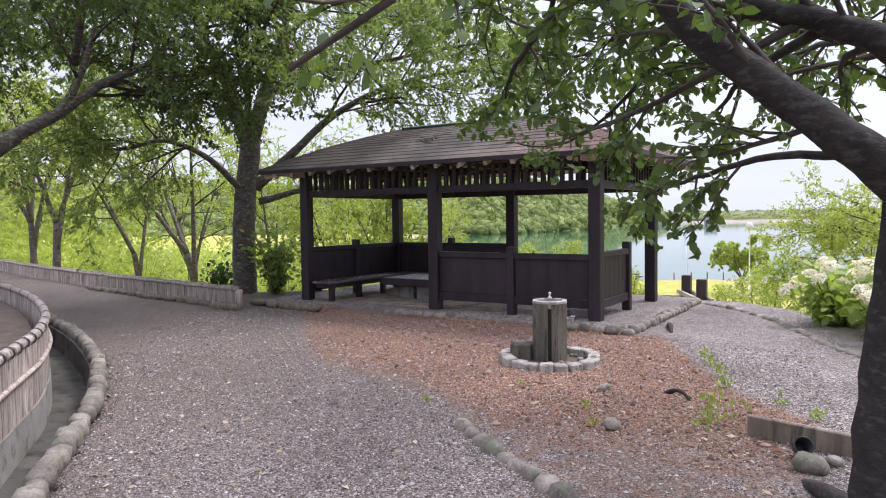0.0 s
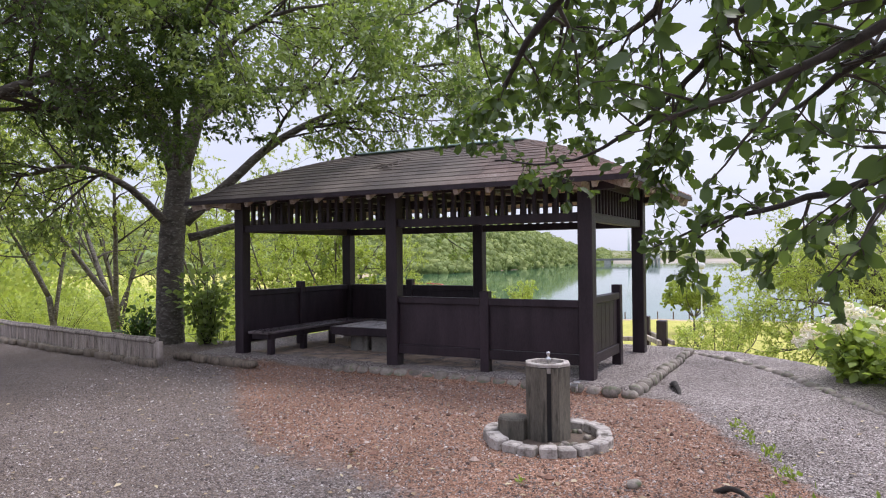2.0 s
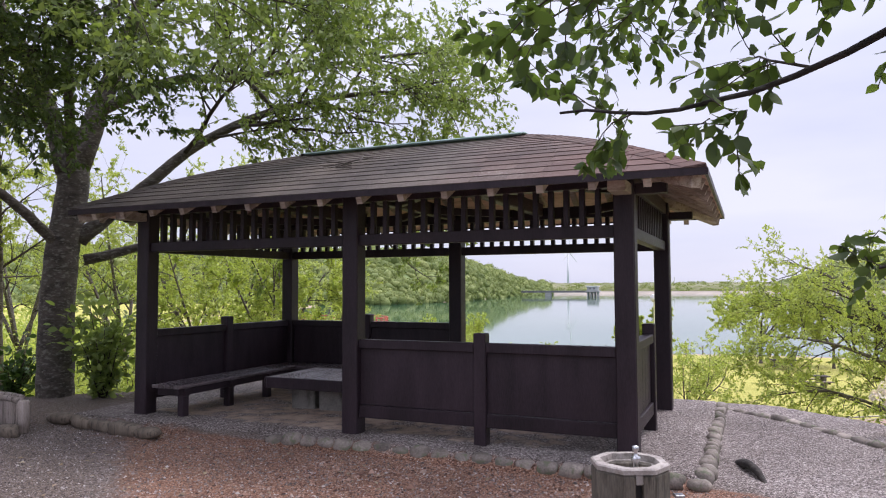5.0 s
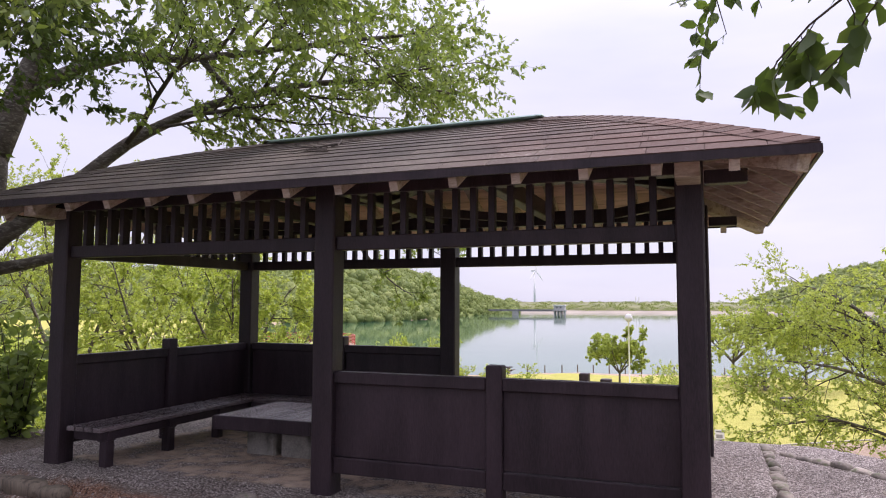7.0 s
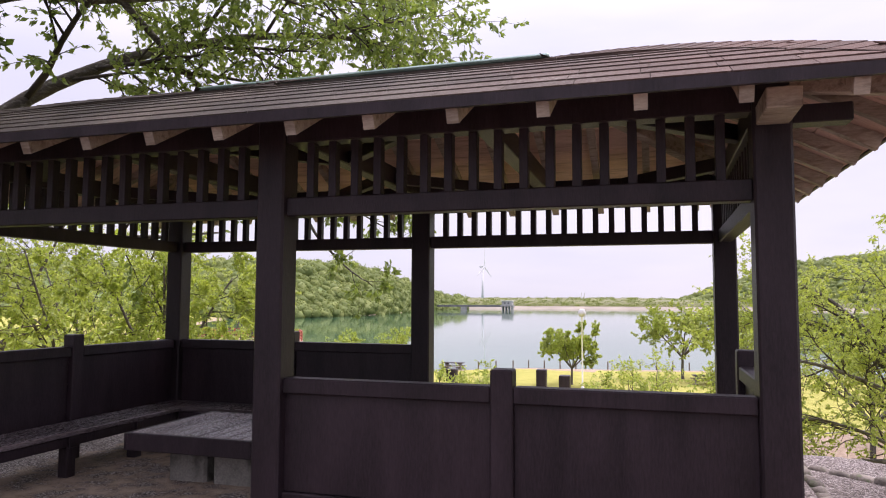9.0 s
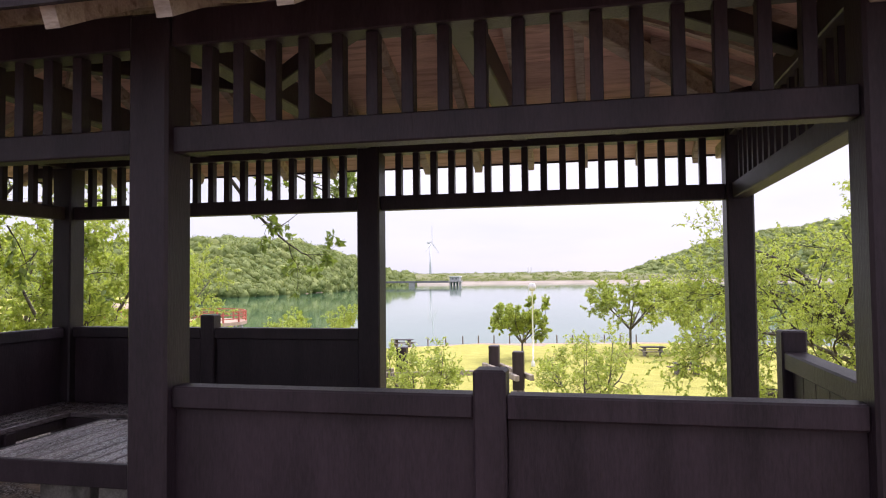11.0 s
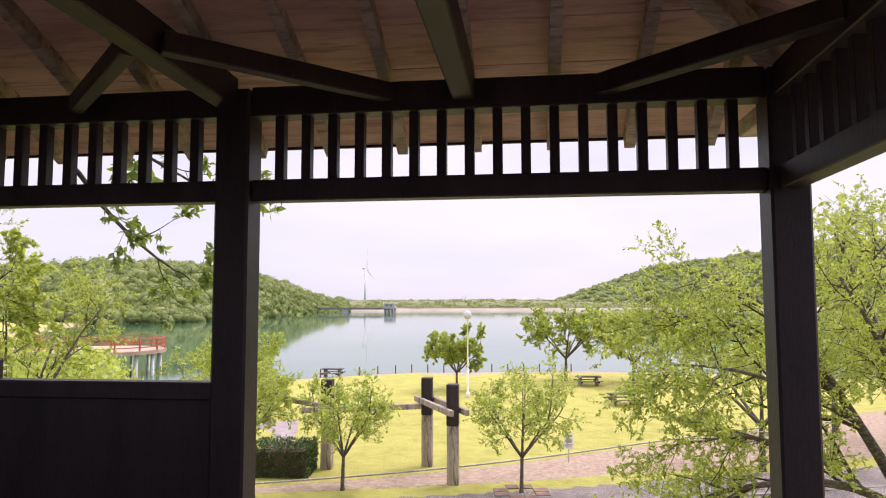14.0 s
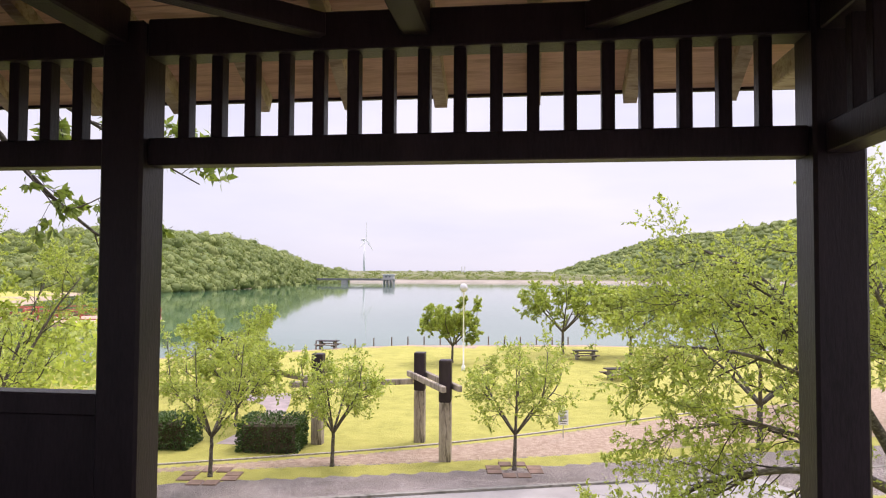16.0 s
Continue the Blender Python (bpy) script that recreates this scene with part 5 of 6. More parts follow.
slim_tree(-16.7, 12.9, 31, 6.5, (-1.6, -1.6), stems=3, r=0.13)
slim_tree(-21.3, 11.3, 32, 6.5, (0.3, 0.2), stems=4, r=0.13)
slim_tree(-20.5, 13.6, 33, 6.0, (-1.2, -1.0), stems=3, r=0.11)
slim_tree(-25.0, 12.5, 34, 7.0, (0.2, -0.5), stems=4, r=0.13)
slim_tree(-19.0, 18.0, 35, 7.5, (0, 0), stems=4, r=0.12)
slim_tree(-15.0, 17.0, 36, 4.8, (0, 0), stems=4, r=0.09)
slim_tree(-12.6, 16.5, 37, 3.8, (0, 0), stems=4, r=0.08)
slim_tree(-26.5, 20.0, 39, 8.5, (0, 0), stems=5, r=0.13)
slim_tree(-23.0, 26.0, 40, 9.0, (0, 0), stems=5, r=0.13)
slim_tree(-31.0, 15.5, 41, 8.0, (0, 0), stems=4, r=0.13)
slim_tree(-17.5, 24.5, 42, 7.0, (0, 0), stems=5, r=0.11)


def shrub(name, x, y, h, w, mat, leaf, n, seed, label, detail=True, category="shrub"):
    """A low bush: thin stems and single leaves through an uneven mound."""
    rng = np.random.default_rng(seed)
    z = land_z(x, y)
    t = thing(name, (x, y, z), label, category)
    stems, P, A = [], [], []
    for k in range(16):
        a, q = rng.uniform(0, 2 * math.pi), rng.uniform(0.2, 1.0)
        tip = Vector((math.cos(a) * w * 0.5 * q, math.sin(a) * w * 0.5 * q, h * rng.uniform(0.55, 1.0) * (1.15 - 0.5 * q)))
        stems.append([(Vector((tip.x * 0.08, tip.y * 0.08, -0.05)), 0.012), (tip * 0.5 + Vector((0, 0, 0.05 * h)), 0.008), (tip, 0.003)])
        for _ in range(n // 16):
            s = rng.uniform(0.08, 1.0)
            p = tip * s + Vector(rng.normal(0, 0.11 * w, 3)) * (0.4 + s * 0.6)
            p.z = max(p.z, 0.03)
            P.append(tuple(p))
            A.append(tuple(Vector((p.x, p.y, 0.15)) + Vector(rng.normal(0, 0.25 * w, 3))))
    v, f = tubes(stems, 5)
    tagged(mesh_ob("stem_mass", v, f, M_TWIG, t, True), kind="stuff")
    leaves_mesh("foliage", np.array(P), np.array(A), rng.uniform(0.7, 1.2, len(P)) * leaf, mat, t, rng, detail, 0.9)
    return t


shrub("evergreen_shrub", -11.1, 10.55, 1.5, 1.4, M_LEAF_MID, 0.13, 1000, 51, "glossy broad-leaved evergreen shrub beside the big tree")
shrub("evergreen_shrub", -10.6, 11.3, 1.1, 1.0, M_LEAF_MID, 0.12, 500, 52, "low leafy shrub behind the pavilion post")
shrub("evergreen_shrub", -12.7, 10.3, 0.9, 1.0, M_LEAF_DEEP, 0.12, 400, 53, "dark low shrub at the foot of the big tree")
for k, (sx, sy, sh, sw) in enumerate([(-13.5, 13.2, 1.8, 2.4), (-11.6, 13.4, 1.5, 2.0), (-9.6, 14.9, 1.4, 1.8), (-15.4, 14.6, 2.0, 2.6), (-18.3, 15.0, 2.2, 2.8), (-22.5, 15.0, 2.4, 3.2), (-26.0, 16.0, 2.4, 3.2)]):
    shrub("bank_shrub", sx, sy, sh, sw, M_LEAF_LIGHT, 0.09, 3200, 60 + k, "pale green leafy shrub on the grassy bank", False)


rng_bank = np.random.default_rng(81)
C, R = [], []
for _ in range(170):
    a, d = radians(rng_bank.uniform(33, 80)), rng_bank.uniform(26, 85)
    x, y = -3 - math.sin(a) * d, 5 + math.cos(a) * d
    r = rng_bank.uniform(1.4, 3.0) * (0.7 + d / 120)
    if land_z(x, y) < -5.6:
        continue
    C.append((x, y, land_z(x, y) + r * rng_bank.uniform(0.2, 1.3)))
    R.append((r, r, r * rng_bank.uniform(0.8, 1.2)))
clump_woods("bank_woods", C, R, 420, 0.13, M_LEAF_LIGHT, "sunlit thicket of young trees filling the valley", 82, low=-0.5)


# ---- hydrangeas ----
def hydrangea(x, y, h, w, heads, seed):
    t = shrub("hydrangea", x, y, h, w, M_LEAF_PARK, 0.15, 900, seed, "bushy hydrangea with bright leaves and creamy white flower heads", True, "hydrangea")
    rng = np.random.default_rng(seed + 500)
    for k in range(heads):
        a, q = rng.uniform(0, 2 * math.pi), math.sqrt(rng.random())
        c = Vector((math.cos(a) * w * 0.52 * q, math.sin(a) * w * 0.52 * q, h * (1.05 - 0.55 * q * q) + rng.uniform(-0.05, 0.06)))
        o = bpy.data.objects.new("flower_head", PETALS[k % len(PETALS)])
        scene.collection.objects.link(o)
        o.parent = t
        s = rng.uniform(1.0, 1.6)
        o.matrix_local = Matrix.LocRotScale(c, Euler((rng.uniform(-0.5, 0.5), rng.uniform(-0.5, 0.5), rng.uniform(0, 6))), (s, s, s))
    return t


def petal_meshes():
    out = []
    for k in range(3):
        rng = np.random.default_rng(90 + k)
        d = unit(rng.normal(0, 1, (120, 3)))
        d[:, 2] = np.abs(d[:, 2]) * 0.75 - 0.12
        ob = leaves_mesh("flower_head", d * 0.082, unit(np.cross(d, rng.normal(0, 1, (120, 3)))), np.full(120, 0.036), M_PETAL, None, rng, False, 0.3)
        out.append(ob.data)
        bpy.data.objects.remove(ob)
    return out


PETALS = petal_meshes()
hydrangea(-0.65, 11.35, 0.85, 1.5, 17, 71)
hydrangea(0.05, 10.45, 0.95, 1.5, 18, 72)
hydrangea(0.65, 9.45, 0.9, 1.4, 15, 73)
hydrangea(0.1, 11.7, 0.9, 1.4, 12, 74)
hydrangea(1.3, 8.7, 0.85, 1.3, 10, 75)


# ---- small things on the gravel ----
def build_board():
    b = thing("timber_board", (-0.56, 5.27, 0), "weathered plank lying on edge by the tree foot", "plank", turn=-14)
    part("plank", block(-0.30, 0.42, -0.022, 0.022, -0.03, 0.15, 0.006), M_GREYWOOD, b)
    part("batten", block(-0.06, 0.44, 0.03, 0.14, 0.06, 0.12, 0.006), M_PALECONC, b, "pale offcut")
    c = thing("cup", (-0.50, 5.05, 0.055), "black plastic cup tipped over on the soil", "cup", turn=20)
    part("cup_body", lathe(bmesh.new(), [(0.0, 0.0), (0.042, 0.0), (0.056, 0.14), (0.061, 0.145), (0.061, 0.155), (0.052, 0.152), (0.038, 0.012), (0.0, 0.010)], 20, Matrix.Rotation(radians(68), 4, "X")), M_BLACK, c, "", True)


build_board()
for sx, sy, s, k in ((-0.40, 4.75, 0.85, 0), (-0.28, 4.95, 0.5, 1), (-1.75, 5.0, 0.7, 2), (-0.6, 5.5, 0.6, 3), (-2.2, 6.1, 0.45, 4)):
    o = bpy.data.objects.new("rock", STONES[k])
    scene.collection.objects.link(o)
    o.matrix_world = Matrix.LocRotScale((sx, sy, land_z(sx, sy) + 0.05 * s), Euler((0.1, 0.2, k)), (s, s, s * 0.8))
    tagged(o, "rough grey-brown stone lying on the gravel", "rock", "loose rocks")


def build_root(pts, r, label):
    v, f = tubes([[(p, r * (1 - 0.6 * i / 12)) for i, p in enumerate(smooth_line(pts, 4))]], 8)
    ob = mesh_ob("tree_root", v, f, M_BARK, None, True)
    tagged(ob, label, "root")


build_root([(-1.70, 6.30, -0.02), (-1.6, 6.26, 0.035), (-1.50, 6.18, 0.03), (-1.42, 6.10, -0.03)], 0.024, "bent dark root looping out of the soil")
build_root([(-2.66, 10.1, -0.02), (-2.6, 9.85, 0.05), (-2.52, 9.6, 0.05), (-2.45, 9.4, -0.03)], 0.05, "thick root beside the edging stones")
build_root([(-0.05, 3.95, 0.08), (-0.28, 4.3, 0.05), (-0.42, 4.6, -0.03)], 0.07, "root running out from the cherry trunk")


def weed(x, y, h, n, seed):
    rng = np.random.default_rng(seed)
    z = land_z(x, y)
    t = thing("weed", (x, y, z), "small bright green weed in the gravel", "weed", "weeds in the gravel")
    P = np.stack([rng.normal(0, h * 0.35, n), rng.normal(0, h * 0.35, n), np.abs(rng.normal(0.35 * h, 0.3 * h, n)) + 0.01], 1)
    leaves_mesh("leaves", P, P + np.array([0, 0, 0.1]) + rng.normal(0, 0.1, (n, 3)), rng.uniform(0.5, 1.2, n) * (0.035 + 0.09 * h), M_WEED, t, rng, False)


wr = random.Random(17)
for sx, sy, h, n in [(-1.42, 7.2, 0.16, 50), (-1.6, 7.65, 0.14, 40), (-1.28, 6.75, 0.15, 45), (-1.75, 8.1, 0.10, 30), (-1.05, 5.6, 0.30, 60), (-1.15, 5.35, 0.22, 40), (-0.45, 6.0, 0.12, 30), (-2.1, 5.4, 0.07, 24), (-1.9, 5.0, 0.06, 20), (-0.75, 6.3, 0.10, 30), (-2.9, 5.8, 0.05, 16), (-1.35, 6.2, 0.07, 24), (-6.3, 3.0, 0.14, 40), (-3.35, 4.9, 0.05, 14)]:
    weed(sx, sy, h * 0.75, n, int(100 + 40 * sx + sy * 7) % 997)


# ---- the park by the lake ----
LAWN = -5.0


def timber_post(x, y, h, w, dark):
    """A heavy squared post with a dark upper part."""
    z = land_z(x, y)
    t = thing("gate_post", (x, y, z), "heavy weathered timber post with a black-stained upper part", "post", "posts of the park gateway")
    part("shaft", block(-w / 2, w / 2, -w / 2, w / 2, -0.2, h - dark, 0.03), M_GATE, t)
    part("head", block(-w / 2 - 0.01, w / 2 + 0.01, -w / 2 - 0.01, w / 2 + 0.01, h - dark, h, 0.03), M_DARK, t, "black-stained post head")
    return t


def park_beam(a, b, label="long weathered timber rail between gate posts"):
    ob = part("gate_rail", beam_between(a, b, 0.16, 0.22, 0.02), M_GATE)
    tagged(ob, label, "rail", "rails of the park gateway")


G = [(-7.55, 34.3), (-8.9, 37.0), (-12.75, 35.9), (-19.5, 42.5)]
for (gx, gy), h in zip(G, (3.6, 3.55, 3.5, 3.4)):
    timber_post(gx, gy, h, 0.42, 1.5)
zb = LAWN + 2.55
d01 = (Vector(G[1]) - Vector(G[0])).normalized()
n01 = Vector((-d01.y, d01.x)) * 0.30
for s in (-1, 1):
    a = Vector(G[0]) - d01 * 0.7 + n01 * s
    b = Vector(G[1]) + d01 * 0.6 + n01 * s
    park_beam((a.x, a.y, zb), (b.x, b.y, zb))
d12 = (Vector(G[2]) - Vector(G[1])).normalized()
e = Vector(G[2]) + d12 * 1.0
park_beam((G[1][0] - 0.25, G[1][1] - 0.1, zb - 0.25), (e.x, e.y - 0.3, zb - 0.25))
park_beam((G[2][0] - 0.9, G[2][1] + 1.6, zb - 0.35), (G[3][0], G[3][1] - 0.35, zb - 0.35))


def picnic_table(x, y, turn):
    t = thing("picnic_table", (x, y, land_z(x, y)), "dark timber picnic table with fixed benches on the lawn", "picnic table", "picnic tables on the lawn", turn=turn)
    for k in range(5):
        part("top_plank", block(-0.95, 0.95, -0.42 + 0.17 * k, -0.26 + 0.17 * k, 0.68, 0.74, 0.01), M_DARK, t)
    for s in (-1, 1):
        part("seat", block(-0.95, 0.95, s * 0.75 - 0.16, s * 0.75 + 0.16, 0.38, 0.44, 0.01), M_GREYWOOD, t)
        part("leg_frame", block(s * 0.65 - 0.07, s * 0.65 + 0.07, -0.85, 0.85, 0.28, 0.38, 0.01), M_DARK, t)
        part("leg", block(s * 0.65 - 0.09, s * 0.65 + 0.09, -0.25, 0.25, -0.05, 0.68, 0.01), M_CONC, t)


for x, y, a in ((-0.25, 64.5, 8), (1.1, 54.5, 20), (-22.1, 69.0, -5), (-23.4, 54.8, 10)):
    picnic_table(x, y, a)


def park_lamp(x, y):
    z = land_z(x, y)
    t = thing("park_lamp", (x, y, z), "tall white pole lamp with a round glass globe", "lamp")
    part("pole", lathe(bmesh.new(), [(0, -0.1), (0.13, -0.1), (0.13, 0.3), (0.055, 0.4), (0.042, 5.2), (0.10, 5.22), (0.10, 5.28), (0, 5.28)], 14), M_WHITE, t, "", True)
    part("globe", lathe(bmesh.new(), [(0, 5.28), (0.16, 5.31), (0.27, 5.45), (0.29, 5.55), (0.25, 5.70), (0.14, 5.80), (0, 5.83)], 18), M_LAMPGLASS, t, "milky round globe", True)
    part("cap", lathe(bmesh.new(), [(0.2, 5.79), (0.16, 5.83), (0.0, 5.86)], 16), M_WHITE, t, "", True)


park_lamp(-8.95, 56.2)


def notice(x, y):
    z = land_z(x, y)
    t = thing("notice_sign", (x, y, z), "small white notice board on a thin post", "sign", turn=8)
    part("post", block(-0.02, 0.02, -0.02, 0.02, -0.1, 0.6, 0.004), M_CHROME, t)
    bd = part("board", block(-0.21, 0.21, -0.035, -0.021, 0.55, 1.15, 0.006), M_WHITE, t)
    for k, (w, zz, hh) in enumerate(((0.30, 1.06, 0.05), (0.26, 0.86, 0.16), (0.32, 0.70, 0.04), (0.24, 0.62, 0.03))):
        part("print_bar", block(-w / 2, w / 2, -0.041, -0.036, zz - hh / 2, zz + hh / 2, 0.0), M_FARDARK if k != 1 else M_FARCONC, bd)


notice(-3.2, 38.2)


def hedge(x, y, lx, ly, h, turn, seed):
    rng = np.random.default_rng(seed)
    z = land_z(x, y)
    t = thing("hedge", (x, y, z), "clipped square dark green hedge beside the brick path", "hedge", "clipped hedges", turn=turn)
    part("core", block(-lx / 2 + 0.12, lx / 2 - 0.12, -ly / 2 + 0.12, ly / 2 - 0.12, -0.1, h - 0.12, 0.1), M_SOIL, t)
    n = 5200
    P = rng.uniform(-1, 1, (n, 3)) * np.array([lx / 2, ly / 2, h / 2])
    f = rng.integers(0, 5, n)
    for k, (ax, sg) in enumerate(((0, 1), (0, -1), (1, 1), (1, -1), (2, 1))):
        P[f == k, ax] = sg * (lx, ly, h)[ax] / 2 + rng.normal(0, 0.035, (f == k).sum()) - sg * 0.05
    D = P.copy()
    P[:, 2] += h / 2
    leaves_mesh("foliage", P, D + rng.normal(0, 0.5, (n, 3)), rng.uniform(0.07, 0.13, n), M_LEAF_DEEP, t, rng, False, 0.3)


hedge(-14.2, 35.0, 2.2, 1.9, 1.15, 6, 301)
hedge(-17.9, 34.5, 1.5, 1.6, 1.1, 6, 302)


def sapling(x, y, h, seed, spread, mat=M_LEAF_LIGHT, leaf=0.105, per=2, r=0.075):
    return slim_tree(x, y, seed, h, (0.2, 0), mat, leaf, per, 6, r, "young cherry tree standing on the park lawn", spread, "park trees", (8, 6, 3), True)


sapling(-5.07, 33.4, 4.6, 401, 1.05)
sapling(-11.3, 32.9, 4.4, 402, 0.85)
sapling(-14.8, 31.0, 4.9, 403, 0.95)
sapling(-1.8, 68.2, 7.0, 404, 1.2, M_LEAF_LIGHT, 0.15, 9, 0.14)
sapling(-10.2, 60.6, 4.7, 405, 1.15, M_LEAF_LIGHT, 0.14, 9, 0.10)
sapling(4.0, 36.9, 6.4, 406, 1.25, M_LEAF_LIGHT, 0.13, 3, 0.13)
sapling(3.4, 66.0, 6.2, 407, 1.25, M_LEAF_LIGHT, 0.15, 9, 0.12)
sapling(9.5, 44.0, 7.5, 408, 1.3, M_LEAF_LIGHT, 0.14, 3, 0.15)
sapling(13.0, 33.0, 8.0, 409, 1.3, M_LEAF_LIGHT, 0.13, 3, 0.15)
sapling(-21.5, 47.0, 5.0, 410, 1.1, M_LEAF_LIGHT, 0.14, 3, 0.10)
sapling(-17.0, 38.0, 4.2, 411, 1.0, M_LEAF_LIGHT, 0.12, 3, 0.08)

BANK_SPEC = dict(count=[10, 9, 4], length=[1.7, 0.8, 0.4], bend=0.15, lift=0.0, pull=(0.0, 0.0, 0.0), **{"from": [0.2, 0.15, 0.1]})
_z = land_z(2.3, 22.5)
leaf_tree("cherry_tree", [
    ([(2.3, 22.5, _z), (2.2, 22.4, _z + 0.9), (2.0, 22.3, _z + 1.6)], 0.22, 0.18),
    ([(2.0, 22.3, _z + 1.4), (1.0, 22.1, _z + 1.9), (-0.2, 22.0, _z + 2.0), (-1.4, 22.2, _z + 1.7), (-2.2, 22.3, _z + 1.2)], 0.11, 0.02),
    ([(2.0, 22.3, _z + 1.5), (1.3, 22.6, _z + 3.0), (0.5, 22.8, _z + 4.4), (-0.5, 23.0, _z + 5.4), (-1.6, 23.1, _z + 5.9)], 0.12, 0.02),
    ([(2.0, 22.3, _z + 1.6), (2.1, 22.6, _z + 3.4), (1.7, 22.9, _z + 5.2), (1.2, 23.0, _z + 6.6)], 0.12, 0.02),
    ([(2.1, 22.3, _z + 1.6), (3.2, 22.4, _z + 3.2), (4.0, 22.6, _z + 5.0), (4.4, 22.8, _z + 6.6)], 0.12, 0.02),
    ([(2.0, 22.3, _z + 1.6), (1.6, 21.4, _z + 3.2), (0.9, 20.8, _z + 4.6), (0.2, 20.4, _z + 5.6)], 0.09, 0.02),
    ([(2.1, 22.3, _z + 1.5), (3.0, 21.3, _z + 2.6), (3.8, 20.6, _z + 4.0), (4.4, 20.2, _z + 5.2)], 0.09, 0.02),
    ([(1.3, 22.6, _z + 3.0), (0.1, 22.2, _z + 3.6), (-1.1, 21.9, _z + 4.0), (-2.3, 21.8, _z + 4.1)], 0.07, 0.015),
    ([(1.0, 22.6, _z + 3.5), (-0.1, 22.9, _z + 4.4), (-1.2, 23.0, _z + 4.9), (-2.2, 23.2, _z + 4.9)], 0.06, 0.012),
    ([(1.4, 22.2, _z + 1.7), (0.2, 21.6, _z + 2.5), (-1.0, 21.4, _z + 2.9), (-2.2, 21.5, _z + 2.7)], 0.06, 0.012),
    ([(2.1, 22.5, _z + 3.4), (2.8, 23.6, _z + 4.8), (2.9, 24.6, _z + 6.2), (2.6, 25.2, _z + 7.0)], 0.08, 0.015),
], BANK_SPEC, (M_LEAF_LIGHT, 0.085, 3, False), 25, "spreading bright-leaved cherry tree on the grass bank")


# tree pits with iron-brown brick frames
def tree_pit(x, y):
    z = land_z(x, y)
    t = thing("tree_pit", (x, y, z), "square frame of brown bricks round a young tree", "tree pit", "tree pits", turn=8)
    for k in range(8):
        a = k // 2 * math.pi / 2
        s = -1 if k % 2 else 1
        part("brick", block(0.45, 0.95, 0.03 if s > 0 else -0.47, 0.47 if s > 0 else -0.03, -0.05, 0.035, 0.01, Matrix.Rotation(a, 4, "Z")), M_BRICK, t)


tree_pit(-5.07, 33.4)
tree_pit(-14.8, 31.0)


def kerb_y(x):
    return 29.8 + 0.33 * (x + 8.5)


def edge_line_y(x):
    return 34.7 + 0.54 * (x + 11.6) + 0.006 * (x + 11.6) ** 2


# lower road kerb, road and lawn edging
rail = [Vector((x, kerb_y(x), -4.985)) for x in np.arange(-26, 30, 1.5)]
tagged(sweep("kerb", rail, [(-0.09, -0.2), (0.09, -0.2), (0.09, 0.10), (-0.09, 0.10)], M_CONC), "dark concrete kerb along the lower road", "kerb", kind="structure")
road = []
for x in np.arange(-26, 30, 1.5):
    road.append(Vector((x, kerb_y(x) - 1.35, -4.955)))
tagged(sweep("road", road, [(-1.25, -0.3), (1.25, -0.3), (1.25, 0.0), (-1.25, 0.0)], M_ASPHALT), "pale narrow park road at the foot of the bank", "road", kind="structure")
line = [Vector((x, edge_line_y(x), land_z(x, edge_line_y(x)))) for x in np.arange(-19, 8, 1.0)]
tagged(sweep("lawn_edging", line, [(-0.05, -0.2), (0.05, -0.2), (0.05, 0.05), (-0.05, 0.05)], M_PALECONC), "pale low edging along the lawn", "edging", kind="structure")
path = [Vector((-16.4, 35.0, -4.97)), Vector((-16.6, 38.0, -4.97)), Vector((-17.4, 42.0, -4.97)), Vector((-18.6, 46.0, -4.97))]
tagged(sweep("pavement", smooth_line(path, 5), [(-1.2, -0.2), (1.2, -0.2), (1.2, 0.0), (-1.2, 0.0)], M_PAVER), "grey-brown brick path across the lawn", "path", kind="structure")


def shore_posts():
    rng = random.Random(44)
    for k in range(16):
        x = -24 + k * 1.55
        y = float(np.interp(x, [p[0] for p in SHORE], [p[1] for p in SHORE])) - 3
        b = part("shore_post", lathe(bmesh.new(), [(0, -0.3), (0.07, -0.3), (0.06, 0.85), (0, 0.87)], 8, Matrix.Translation((x, y, land_z(x, y)))), M_GREYWOOD)
        tagged(b, "thin weathered post at the water's edge", "post", "posts along the shore")


shore_posts()


